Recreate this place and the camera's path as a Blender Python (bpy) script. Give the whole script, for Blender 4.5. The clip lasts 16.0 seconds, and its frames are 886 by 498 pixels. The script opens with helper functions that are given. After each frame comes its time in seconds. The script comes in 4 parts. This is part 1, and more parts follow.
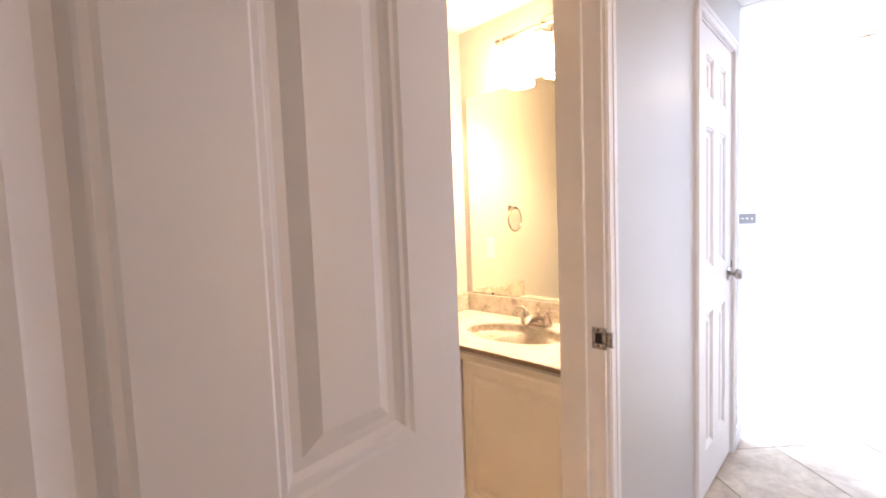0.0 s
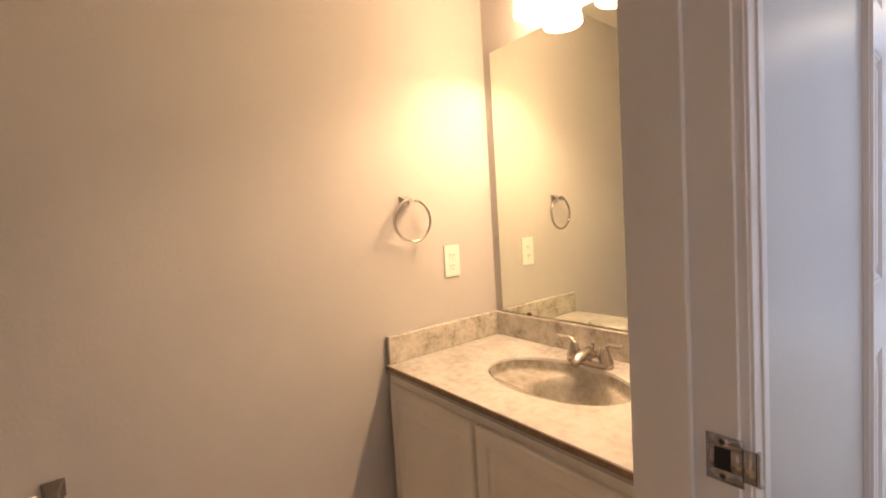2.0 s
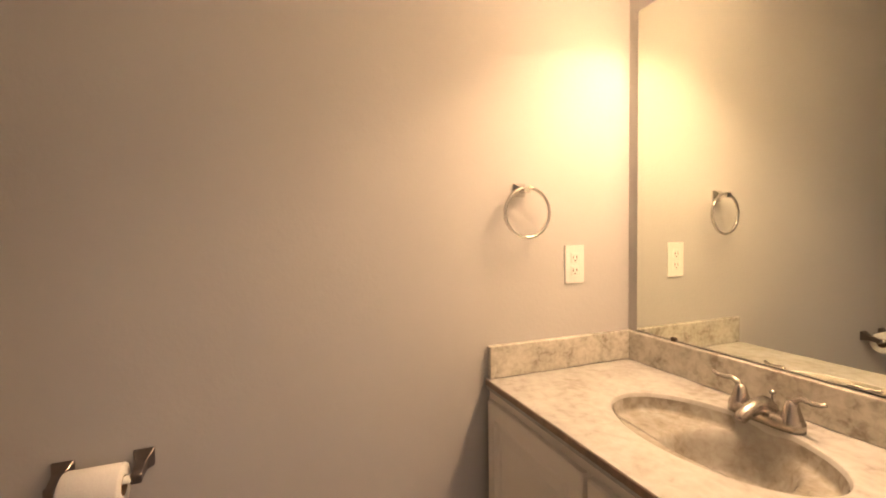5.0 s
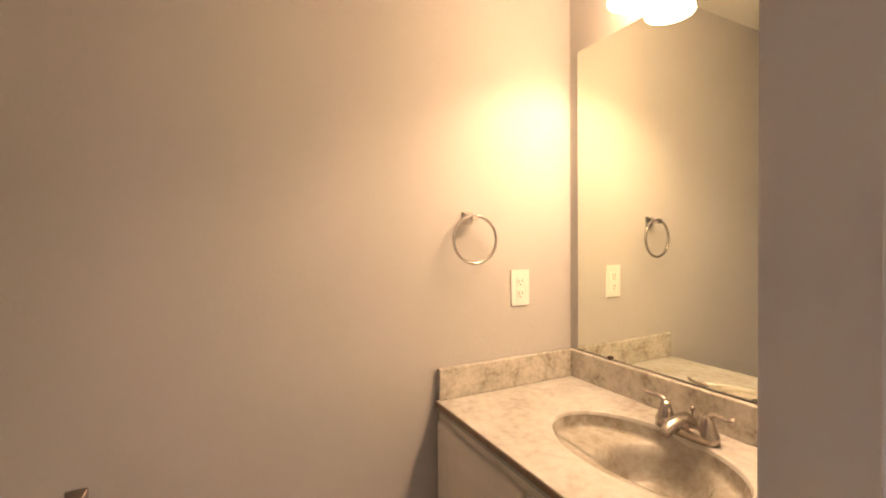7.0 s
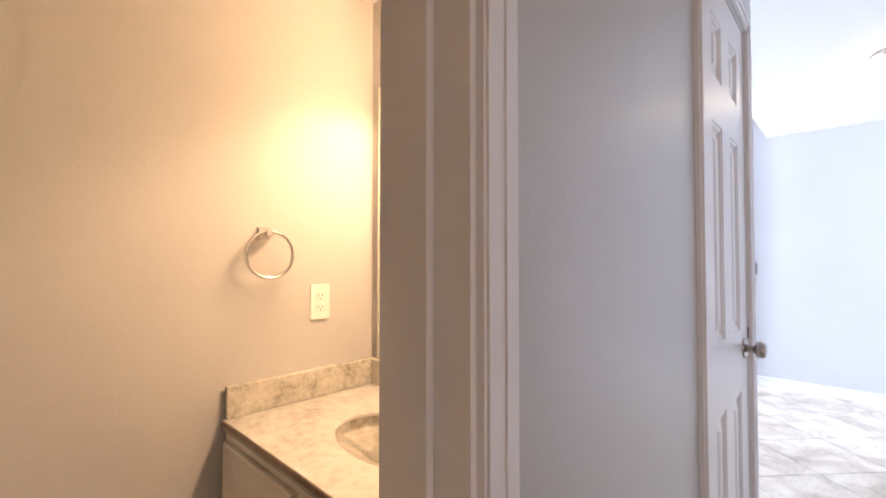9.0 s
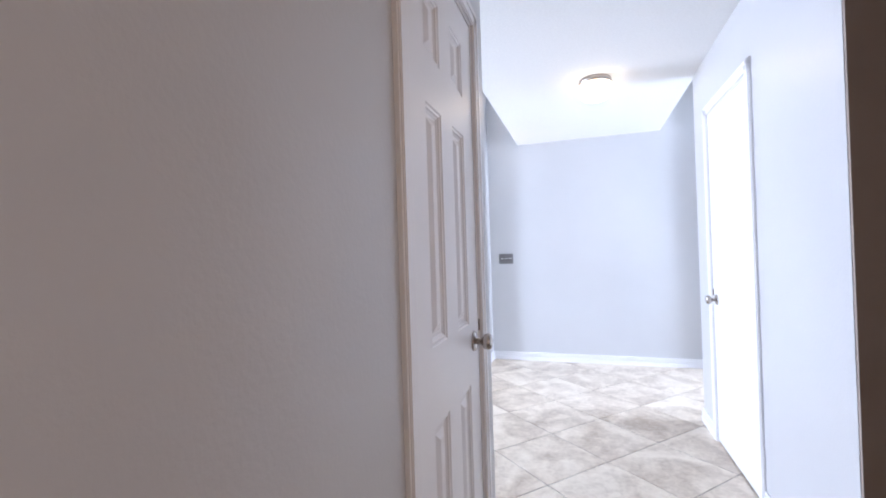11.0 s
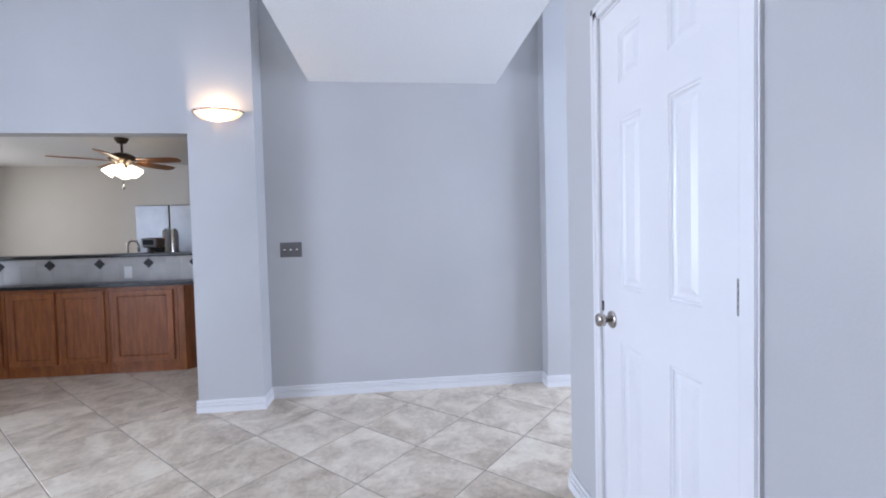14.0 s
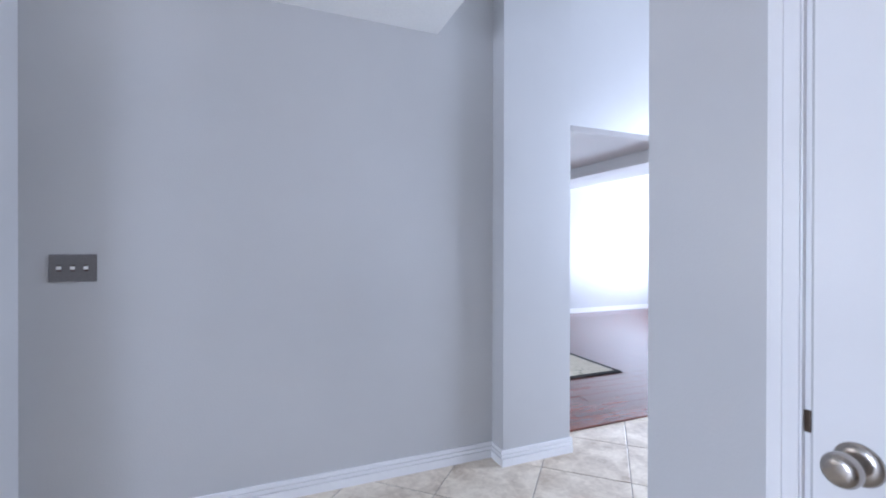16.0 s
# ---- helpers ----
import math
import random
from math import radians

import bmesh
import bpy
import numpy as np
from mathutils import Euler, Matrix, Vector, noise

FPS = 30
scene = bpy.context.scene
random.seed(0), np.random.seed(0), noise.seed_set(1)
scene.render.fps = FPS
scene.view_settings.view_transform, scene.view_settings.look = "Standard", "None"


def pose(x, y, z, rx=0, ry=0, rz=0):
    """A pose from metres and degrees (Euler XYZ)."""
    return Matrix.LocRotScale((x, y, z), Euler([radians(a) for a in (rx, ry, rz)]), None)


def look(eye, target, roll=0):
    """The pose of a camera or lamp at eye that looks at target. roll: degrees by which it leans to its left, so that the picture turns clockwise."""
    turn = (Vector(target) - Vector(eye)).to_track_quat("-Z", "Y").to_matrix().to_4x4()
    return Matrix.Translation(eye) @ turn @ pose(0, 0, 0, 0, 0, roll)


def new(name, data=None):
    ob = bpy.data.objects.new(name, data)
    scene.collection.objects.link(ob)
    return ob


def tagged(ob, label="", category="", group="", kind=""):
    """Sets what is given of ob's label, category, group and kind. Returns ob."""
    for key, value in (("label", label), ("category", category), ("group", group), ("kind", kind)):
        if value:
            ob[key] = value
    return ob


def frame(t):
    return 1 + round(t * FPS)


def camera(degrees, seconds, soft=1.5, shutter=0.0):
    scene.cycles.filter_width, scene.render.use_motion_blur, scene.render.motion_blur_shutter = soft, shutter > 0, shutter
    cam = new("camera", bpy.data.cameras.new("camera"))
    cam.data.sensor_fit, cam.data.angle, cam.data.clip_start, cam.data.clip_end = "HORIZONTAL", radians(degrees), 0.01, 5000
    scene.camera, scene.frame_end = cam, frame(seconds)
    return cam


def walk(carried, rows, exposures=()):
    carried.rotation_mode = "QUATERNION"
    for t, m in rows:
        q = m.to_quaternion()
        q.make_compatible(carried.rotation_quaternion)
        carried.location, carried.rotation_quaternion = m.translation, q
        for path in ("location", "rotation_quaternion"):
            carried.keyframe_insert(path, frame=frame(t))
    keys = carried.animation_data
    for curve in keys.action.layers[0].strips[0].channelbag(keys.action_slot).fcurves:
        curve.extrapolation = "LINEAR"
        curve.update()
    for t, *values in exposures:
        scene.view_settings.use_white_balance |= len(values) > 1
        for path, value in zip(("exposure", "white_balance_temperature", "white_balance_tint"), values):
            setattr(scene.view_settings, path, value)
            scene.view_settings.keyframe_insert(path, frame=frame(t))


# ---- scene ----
cam = camera(92.0, 16.0, soft=1.9)
PATH = [
    (0, (0.136, 1.452, 1.274), (-1.269, 2.868, 1.143), -2.2),
    (0.5, (0.086, 1.641, 1.281), (-1.309, 3.065, 1.123), -3.3),
    (1, (0.010, 1.802, 1.277), (-1.416, 3.196, 1.115), -3.9),
    (1.5, (-0.076, 1.920, 1.274), (-1.577, 3.234, 1.126), -4.1),
    (2, (-0.171, 1.971, 1.251), (-1.743, 3.201, 1.133), -3.5),
    (2.5, (-0.250, 2.023, 1.221), (-1.911, 3.133, 1.137), -2.4),
    (3, (-0.287, 2.062, 1.180), (-2.041, 3.021, 1.124), -1.6),
    (3.5, (-0.324, 2.063, 1.191), (-2.138, 2.901, 1.110), -0.7),
    (4, (-0.328, 2.090, 1.181), (-2.194, 2.807, 1.104), -0.7),
    (6.5, (-0.301, 2.140, 1.268), (-2.145, 2.911, 1.180), -0.8),
    (7, (-0.279, 2.136, 1.264), (-2.065, 3.035, 1.228), -0.5),
    (7.5, (-0.246, 2.156, 1.259), (-1.962, 3.184, 1.257), -0.0),
    (8, (-0.200, 2.180, 1.259), (-1.826, 3.344, 1.273), 0.4),
    (8.5, (-0.139, 2.190, 1.257), (-1.656, 3.494, 1.287), 0.4),
    (9, (-0.088, 2.224, 1.253), (-1.470, 3.672, 1.302), 0.0),
    (9.5, (-0.045, 2.279, 1.247), (-1.250, 3.872, 1.314), -0.5),
    (10, (-0.021, 2.353, 1.244), (-1.044, 4.067, 1.313), -1.0),
    (12.5, (0.019, 3.160, 1.275), (-0.082, 5.157, 1.223), -2.0),
    (13, (0.017, 3.448, 1.266), (0.021, 5.446, 1.198), -2.1),
    (13.5, (-0.009, 3.739, 1.254), (0.105, 5.734, 1.185), -2.0),
    (14, (-0.033, 4.071, 1.253), (0.181, 6.058, 1.186), -1.4),
    (14.5, (-0.049, 4.381, 1.248), (0.268, 6.354, 1.180), -0.6),
    (15, (-0.064, 4.672, 1.250), (0.374, 6.623, 1.204), -0.1),
    (15.5, (-0.077, 4.975, 1.248), (0.499, 6.890, 1.233), 0.0),
    (16, (-0.083, 5.250, 1.254), (0.668, 7.105, 1.247), 0.1),
]
walk(cam, [(t, look(eye, target, roll)) for t, eye, target, roll in PATH],
     exposures=((0.0, 1.80), (0.5, 1.48), (1.0, 1.18), (2.0, 0.70), (2.5, 0.64), (4.0, 0.61), (6.5, 0.64), (7.5, 0.65), (8.0, 0.72), (9.0, 0.76), (10.0, 0.70), (12.5, 0.08), (13.5, -0.24), (14.5, -0.48), (16.0, -0.58)))

LIVING, FRONT, BACKROOM, KITCHEN, HALL_FILL, HALL_END_FILL, SIDE_FILL = 405.0, 200.0, 560.0, 48.0, 1.95, 3.2, 2.5
BULB_GLOW, SHADE_GLOW, DOME_GLOW, FAN_GLOW = 830.0, 15.5, 3.8, 9.0
# ---------------------------------------------------------------- light
world = bpy.data.worlds.new("sky")
scene.world = world
world.use_nodes = True
wn = world.node_tree
sky = wn.nodes.new("ShaderNodeTexSky")
sky.sky_type, sky.sun_disc = "NISHITA", False
sky.sun_elevation, sky.sun_rotation = radians(48), radians(250)
wn.links.new(sky.outputs[0], wn.nodes["Background"].inputs[0])
wn.nodes["Background"].inputs[1].default_value = 0.12

DAY = (0.615, 0.732, 1.0)


def lamp(name, kind, m, energy, colour, size=0.1, size_y=None):
    data = bpy.data.lights.new(name, kind)
    data.energy, data.color = energy, colour
    if kind == "AREA":
        data.shape, data.size, data.size_y = "RECTANGLE", size, size_y or size
    elif kind == "POINT":
        data.shadow_soft_size = size
    ob = new(name, data)
    ob.matrix_world = m
    return ob


sun = bpy.data.lights.new("sun", "SUN")
sun.energy, sun.angle, sun.color = 2.5, radians(0.6), (1.0, 0.95, 0.88)
sun_ob = new("sun", sun)
sun_ob.matrix_world = look((-6, -3, 9), (0, 0, 0))

# sky light at window openings out of view; the hall fills are added
lamp("living_window_light", "AREA", look((-5.35, 5.2, 1.5), (-1.0, 5.5, 1.05)), LIVING, DAY, 2.2, 1.9)
# added fill lamps for the hall side, set in made-up doorways
lamp("hall_fill_light", "AREA", look((0.87, 2.42, 1.35), (-0.3, 2.60, 1.25)), HALL_FILL, (1.0, 0.60, 0.38), 0.40, 1.4)
# second added fill, turned north to lift the wall by the closet door
lamp("side_fill_light", "AREA", look((0.87, 3.05, 1.35), (-0.35, 4.1, 1.35)), SIDE_FILL, (1.0, 0.84, 0.84), 0.30, 1.5)
# added warm fill at a made-up hall end opening, for jamb and door
lamp("hall_end_fill_light", "AREA", look((0.2, -1.22, 1.35), (-0.1, 2.5, 1.25)), HALL_END_FILL, (1.0, 0.66, 0.46), 0.7, 1.3)
lamp("front_window_light", "AREA", look((3.70, 6.30, 1.7), (0.0, 6.45, 1.3)), FRONT, DAY, 1.3, 1.9)
lamp("back_room_window_light", "AREA", look((7.95, 10.0, 1.20), (5.4, 10.4, 2.9)), BACKROOM, DAY, 2.4, 1.8)
lamp("kitchen_window_light", "AREA", look((-6.3, 9.6, 1.7), (-3.0, 9.4, 1.2)), KITCHEN, (0.95, 0.95, 1.0), 1.6, 1.3)


# ---------------------------------------------------------------- materials
def material(name, colour, rough=0.5, metal=0.0, grain=0.0, grain_size=200.0, blotch=0.0, blotch_size=2.0, bump=0.0,
             bump_size=300.0, spec=0.5, vary=0.0):
    mat = bpy.data.materials.new(name)
    mat.use_nodes = True
    nt = mat.node_tree
    bsdf = nt.nodes["Principled BSDF"]
    bsdf.inputs["Roughness"].default_value = rough
    bsdf.inputs["Metallic"].default_value = metal
    bsdf.inputs["Specular IOR Level"].default_value = spec
    coords = nt.nodes.new("ShaderNodeTexCoord").outputs["Object"]
    value = None
    for amount, size in ((grain, grain_size), (blotch, blotch_size)):
        if not amount:
            continue
        tex = nt.nodes.new("ShaderNodeTexNoise")
        tex.inputs["Scale"].default_value = size
        tex.inputs["Detail"].default_value = 4
        nt.links.new(coords, tex.inputs["Vector"])
        m = nt.nodes.new("ShaderNodeMapRange")
        m.inputs[1].default_value, m.inputs[2].default_value = 0.3, 0.7
        m.inputs[3].default_value, m.inputs[4].default_value = 1 - amount, 1 + amount
        nt.links.new(tex.outputs[0], m.inputs[0])
        if value is None:
            value = m.outputs[0]
        else:
            mul = nt.nodes.new("ShaderNodeMath")
            mul.operation = "MULTIPLY"
            nt.links.new(value, mul.inputs[0])
            nt.links.new(m.outputs[0], mul.inputs[1])
            value = mul.outputs[0]
    if vary:
        info = nt.nodes.new("ShaderNodeObjectInfo")
        m = nt.nodes.new("ShaderNodeMapRange")
        m.inputs[3].default_value, m.inputs[4].default_value = 1 - vary, 1 + vary
        nt.links.new(info.outputs["Random"], m.inputs[0])
        if value is None:
            value = m.outputs[0]
        else:
            mul = nt.nodes.new("ShaderNodeMath")
            mul.operation = "MULTIPLY"
            nt.links.new(value, mul.inputs[0])
            nt.links.new(m.outputs[0], mul.inputs[1])
            value = mul.outputs[0]
    if value is None:
        bsdf.inputs["Base Color"].default_value = (*colour, 1)
    else:
        mix = nt.nodes.new("ShaderNodeVectorMath")
        mix.operation = "SCALE"
        mix.inputs[0].default_value = colour
        nt.links.new(value, mix.inputs["Scale"])
        nt.links.new(mix.outputs[0], bsdf.inputs["Base Color"])
    if bump:
        tex = nt.nodes.new("ShaderNodeTexNoise")
        tex.inputs["Scale"].default_value = bump_size
        tex.inputs["Detail"].default_value = 3
        nt.links.new(coords, tex.inputs["Vector"])
        b = nt.nodes.new("ShaderNodeBump")
        b.inputs["Strength"].default_value = bump
        b.inputs["Distance"].default_value = 0.002
        nt.links.new(tex.outputs[0], b.inputs["Height"])
        nt.links.new(b.outputs[0], bsdf.inputs["Normal"])
    return mat


def ramped(name, stops, rough, sizes, warp=0.0, bump=0.0, vary=0.0, stretch=(1, 1, 1), spec=0.5, shift=False):
    """Cloudy stone or wood: noise at two sizes through a colour ramp."""
    mat = bpy.data.materials.new(name)
    mat.use_nodes = True
    nt = mat.node_tree
    bsdf = nt.nodes["Principled BSDF"]
    bsdf.inputs["Roughness"].default_value = rough
    bsdf.inputs["Specular IOR Level"].default_value = spec
    mapping = nt.nodes.new("ShaderNodeMapping")
    mapping.inputs["Scale"].default_value = stretch
    nt.links.new(nt.nodes.new("ShaderNodeTexCoord").outputs["Object"], mapping.inputs["Vector"])
    info = nt.nodes.new("ShaderNodeObjectInfo")
    if shift:
        off = nt.nodes.new("ShaderNodeVectorMath")
        off.operation = "SCALE"
        off.inputs[0].default_value = (37.0, 23.0, 11.0)
        nt.links.new(info.outputs["Random"], off.inputs["Scale"])
        nt.links.new(off.outputs[0], mapping.inputs["Location"])
    total = None
    for size, weight in sizes:
        tex = nt.nodes.new("ShaderNodeTexNoise")
        tex.inputs["Scale"].default_value = size
        tex.inputs["Detail"].default_value = 5
        tex.inputs["Distortion"].default_value = warp
        nt.links.new(mapping.outputs[0], tex.inputs["Vector"])
        m = nt.nodes.new("ShaderNodeMath")
        m.operation = "MULTIPLY_ADD"
        m.inputs[1].default_value = weight
        nt.links.new(tex.outputs[0], m.inputs[0])
        if total is not None:
            nt.links.new(total, m.inputs[2])
        else:
            m.inputs[2].default_value = 0.0
        total = m.outputs[0]
    if vary:
        m = nt.nodes.new("ShaderNodeMath")
        m.operation = "MULTIPLY_ADD"
        m.inputs[1].default_value = vary
        nt.links.new(info.outputs["Random"], m.inputs[0])
        nt.links.new(total, m.inputs[2])
        total = m.outputs[0]
    ramp = nt.nodes.new("ShaderNodeValToRGB")
    while len(ramp.color_ramp.elements) < len(stops):
        ramp.color_ramp.elements.new(0.5)
    for el, (at, colour) in zip(ramp.color_ramp.elements, stops):
        el.position, el.color = at, (*colour, 1)
    nt.links.new(total, ramp.inputs[0])
    nt.links.new(ramp.outputs[0], bsdf.inputs["Base Color"])
    if bump:
        b = nt.nodes.new("ShaderNodeBump")
        b.inputs["Strength"].default_value = bump
        b.inputs["Distance"].default_value = 0.002
        nt.links.new(total, b.inputs["Height"])
        nt.links.new(b.outputs[0], bsdf.inputs["Normal"])
    return mat


def glowing(name, colour, strength):
    mat = bpy.data.materials.new(name)
    mat.use_nodes = True
    bsdf = mat.node_tree.nodes["Principled BSDF"]
    bsdf.inputs["Base Color"].default_value = (0.85, 0.83, 0.8, 1)
    bsdf.inputs["Roughness"].default_value = 0.35
    bsdf.inputs["Emission Color"].default_value = (*colour, 1)
    bsdf.inputs["Emission Strength"].default_value = strength
    return mat


PAINT = material("grey wall paint", (0.508, 0.502, 0.499), 0.33, blotch=0.035, blotch_size=1.3, bump=0.2, bump_size=115)
BATHPAINT = material("matt grey bathroom paint", (0.508, 0.502, 0.499), 0.62, blotch=0.035, blotch_size=1.3, bump=0.3, bump_size=95, spec=0.3)
WHITE = material("white semi-gloss trim paint", (0.78, 0.77, 0.77), 0.32, blotch=0.02, blotch_size=3, bump=0.06, bump_size=60)
CEIL = material("white ceiling texture", (0.80, 0.80, 0.79), 0.9, grain=0.03, grain_size=90, bump=0.5, bump_size=70)
SHADEWALL = material("brown standing in for unlit room", (0.30, 0.24, 0.205), 0.8, blotch=0.1, blotch_size=2, bump=0.1)
HINGE = material("dull hinge nickel", (0.36, 0.355, 0.36), 0.5, 0.8, grain=0.06, grain_size=60)
NICKEL = material("brushed nickel", (0.46, 0.42, 0.39), 0.27, 1.0, grain=0.06, grain_size=60)
DARKNICKEL = material("dark satin nickel", (0.27, 0.235, 0.22), 0.3, 1.0, grain=0.06, grain_size=60)
CHROME = material("polished chrome", (0.72, 0.70, 0.68), 0.1, 1.0, blotch=0.04, blotch_size=20)
BRONZE = material("dark bronze metal", (0.09, 0.065, 0.05), 0.35, 0.8, blotch=0.1, blotch_size=20)
BLACK = material("black latch recess", (0.01, 0.009, 0.008), 0.7)
PLASTIC = material("white outlet plastic", (0.80, 0.79, 0.76), 0.3, blotch=0.02, blotch_size=30)
PEWTER = material("pewter switch plate", (0.20, 0.19, 0.19), 0.38, 0.7, grain=0.06, grain_size=120)
PAPER = material("white toilet paper", (0.90, 0.89, 0.87), 0.95, grain=0.05, grain_size=400, bump=0.15, bump_size=260)
CARD = material("brown cardboard core", (0.32, 0.22, 0.14), 0.9, grain=0.1)
VANITY_PAINT = material("cream painted cabinet", (0.82, 0.79, 0.73), 0.4, blotch=0.03, blotch_size=4, bump=0.08, bump_size=80)
GROUT = material("grey-brown grout", (0.27, 0.24, 0.21), 0.9, grain=0.12, grain_size=200, bump=0.3)
DARKGRANITE = material("black polished granite", (0.012, 0.011, 0.011), 0.22, grain=0.5, grain_size=250)
STEEL = material("stainless steel", (0.27, 0.27, 0.275), 0.42, 1.0, blotch=0.06, blotch_size=8)
GLOSSBLACK = material("black glossy plastic", (0.015, 0.015, 0.016), 0.2, grain=0.1)
DIAMOND = material("dark accent tile", (0.02, 0.018, 0.018), 0.5, grain=0.2)
SPLASH = material("grey-beige ceramic wall tile", (0.50, 0.48, 0.45), 0.4, blotch=0.08, blotch_size=9, vary=0.06)
KITCHENWALL = material("beige kitchen wall paint", (0.56, 0.53, 0.48), 0.6, blotch=0.03, blotch_size=1.5, bump=0.2, bump_size=120)
TILE = ramped("beige floor tile", [(0.34, (0.37, 0.288, 0.21)), (0.46, (0.53, 0.44, 0.34)), (0.56, (0.67, 0.58, 0.465)), (0.68, (0.77, 0.69, 0.57))],
              0.33, ((4.0, 0.64), (26.0, 0.28)), 0.8, 0.08, 0.08, shift=True)
MARBLE = ramped("cultured marble", [(0.30, (0.319, 0.300, 0.266)), (0.42, (0.433, 0.426, 0.403)), (0.54, (0.494, 0.494, 0.479)), (0.72, (0.555, 0.555, 0.540))],
                0.16, ((7.0, 0.55), (38.0, 0.40)), 0.35, 0.02)
SPLASHMARBLE = ramped("veined cultured marble", [(0.33, (0.27, 0.24, 0.20)), (0.42, (0.43, 0.41, 0.36)), (0.53, (0.55, 0.53, 0.475)), (0.68, (0.66, 0.64, 0.59))],
                      0.22, ((13.0, 0.52), (60.0, 0.42)), 0.5, 0.02)
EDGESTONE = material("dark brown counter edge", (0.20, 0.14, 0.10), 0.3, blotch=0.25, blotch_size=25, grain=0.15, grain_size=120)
OAK = ramped("honey oak", [(0.36, (0.20, 0.054, 0.011)), (0.52, (0.30, 0.090, 0.020)), (0.68, (0.38, 0.130, 0.032))],
             0.35, ((6.0, 0.62), (30.0, 0.26)), 0.5, 0.05, stretch=(5, 5, 0.7))
FANWOOD = ramped("walnut fan blade", [(0.36, (0.19, 0.065, 0.02)), (0.52, (0.36, 0.14, 0.042)), (0.68, (0.48, 0.21, 0.07))],
                 0.3, ((8.0, 0.6), (30.0, 0.36)), 0.5, stretch=(1, 6, 6))
REDWOOD = ramped("red-brown wood floor", [(0.34, (0.075, 0.020, 0.014)), (0.5, (0.12, 0.036, 0.024)), (0.68, (0.17, 0.055, 0.038))],
                 0.20, ((5.0, 0.6), (26.0, 0.36)), 0.4, 0.04, vary=0.12, stretch=(0.5, 6, 1), shift=True)
RUGPILE = ramped("floral rug pile", [(0.30, (0.10, 0.10, 0.05)), (0.38, (0.55, 0.49, 0.37)), (0.60, (0.66, 0.60, 0.48)), (0.68, (0.22, 0.17, 0.10))],
                 0.95, ((9.0, 0.7), (30.0, 0.28)), 2.0, 0.4)
RUGEDGE = material("black rug border", (0.015, 0.014, 0.013), 0.95, grain=0.2, grain_size=300, bump=0.4)
# the worktop's marble again, darkened to hold the bowl's shade
BASIN_SHADED = ramped("basin marble darkened for shade", [(0.33, (0.224, 0.201, 0.165)), (0.43, (0.310, 0.290, 0.254)), (0.54, (0.376, 0.363, 0.333)), (0.70, (0.449, 0.442, 0.422))],
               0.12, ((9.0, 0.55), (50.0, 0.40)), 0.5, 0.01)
FILAMENT = glowing("bright sconce bulb", (1.0, 0.68, 0.40), 240.0)
MIRROR = material("mirror silver", (0.86, 0.895, 0.81), 0.012, 1.0)
BULB = glowing("bright vanity bulb", (1.0, 0.625, 0.36), BULB_GLOW)
SHADE = glowing("lit frosted vanity glass", (1.0, 0.60, 0.32), SHADE_GLOW)
DOME = glowing("lit opal glass dome", (1.0, 0.80, 0.58), DOME_GLOW)
SCONCE = material("alabaster glass", (0.80, 0.74, 0.66), 0.3, blotch=0.12, blotch_size=18)
glass_nodes = SCONCE.node_tree
through_glass = glass_nodes.nodes.new("ShaderNodeBsdfTranslucent")
through_glass.inputs["Color"].default_value = (0.62, 0.54, 0.43, 1)
glass_mix = glass_nodes.nodes.new("ShaderNodeMixShader")
glass_nodes.links.new(glass_nodes.nodes["Principled BSDF"].outputs[0], glass_mix.inputs[1])
glass_nodes.links.new(through_glass.outputs[0], glass_mix.inputs[2])
glass_nodes.links.new(glass_mix.outputs[0], glass_nodes.nodes["Material Output"].inputs["Surface"])
FANGLASS = glowing("lit fan light glass", (1.0, 0.86, 0.66), FAN_GLOW)


# ---------------------------------------------------------------- building helpers
def box(bm, x0, x1, y0, y1, z0, z1, bevel=0.0):
    got = bmesh.ops.create_cube(bm, size=1, matrix=Matrix.Translation(((x0 + x1) / 2, (y0 + y1) / 2, (z0 + z1) / 2))
                                @ Matrix.Diagonal((x1 - x0, y1 - y0, z1 - z0, 1)))
    if bevel:
        edges = list({e for v in got["verts"] for e in v.link_edges})
        bmesh.ops.bevel(bm, geom=edges, offset=bevel, segments=2, profile=0.6, affect="EDGES")


def lathe(bm, profile, m=Matrix.Identity(4), steps=32, caps=True):
    """Turns a profile of (radius, height) round z."""
    rings = []
    for r, h in profile:
        rings.append([bm.verts.new(m @ Vector((r * math.cos(2 * math.pi * i / steps), r * math.sin(2 * math.pi * i / steps), h)))
                      for i in range(steps)])
    for a, b in zip(rings, rings[1:]):
        for i in range(steps):
            bm.faces.new((a[i], a[(i + 1) % steps], b[(i + 1) % steps], b[i]))
    if caps:
        bm.faces.new(rings[0][::-1])
        bm.faces.new(rings[-1])
    for f in bm.faces:
        f.smooth = True


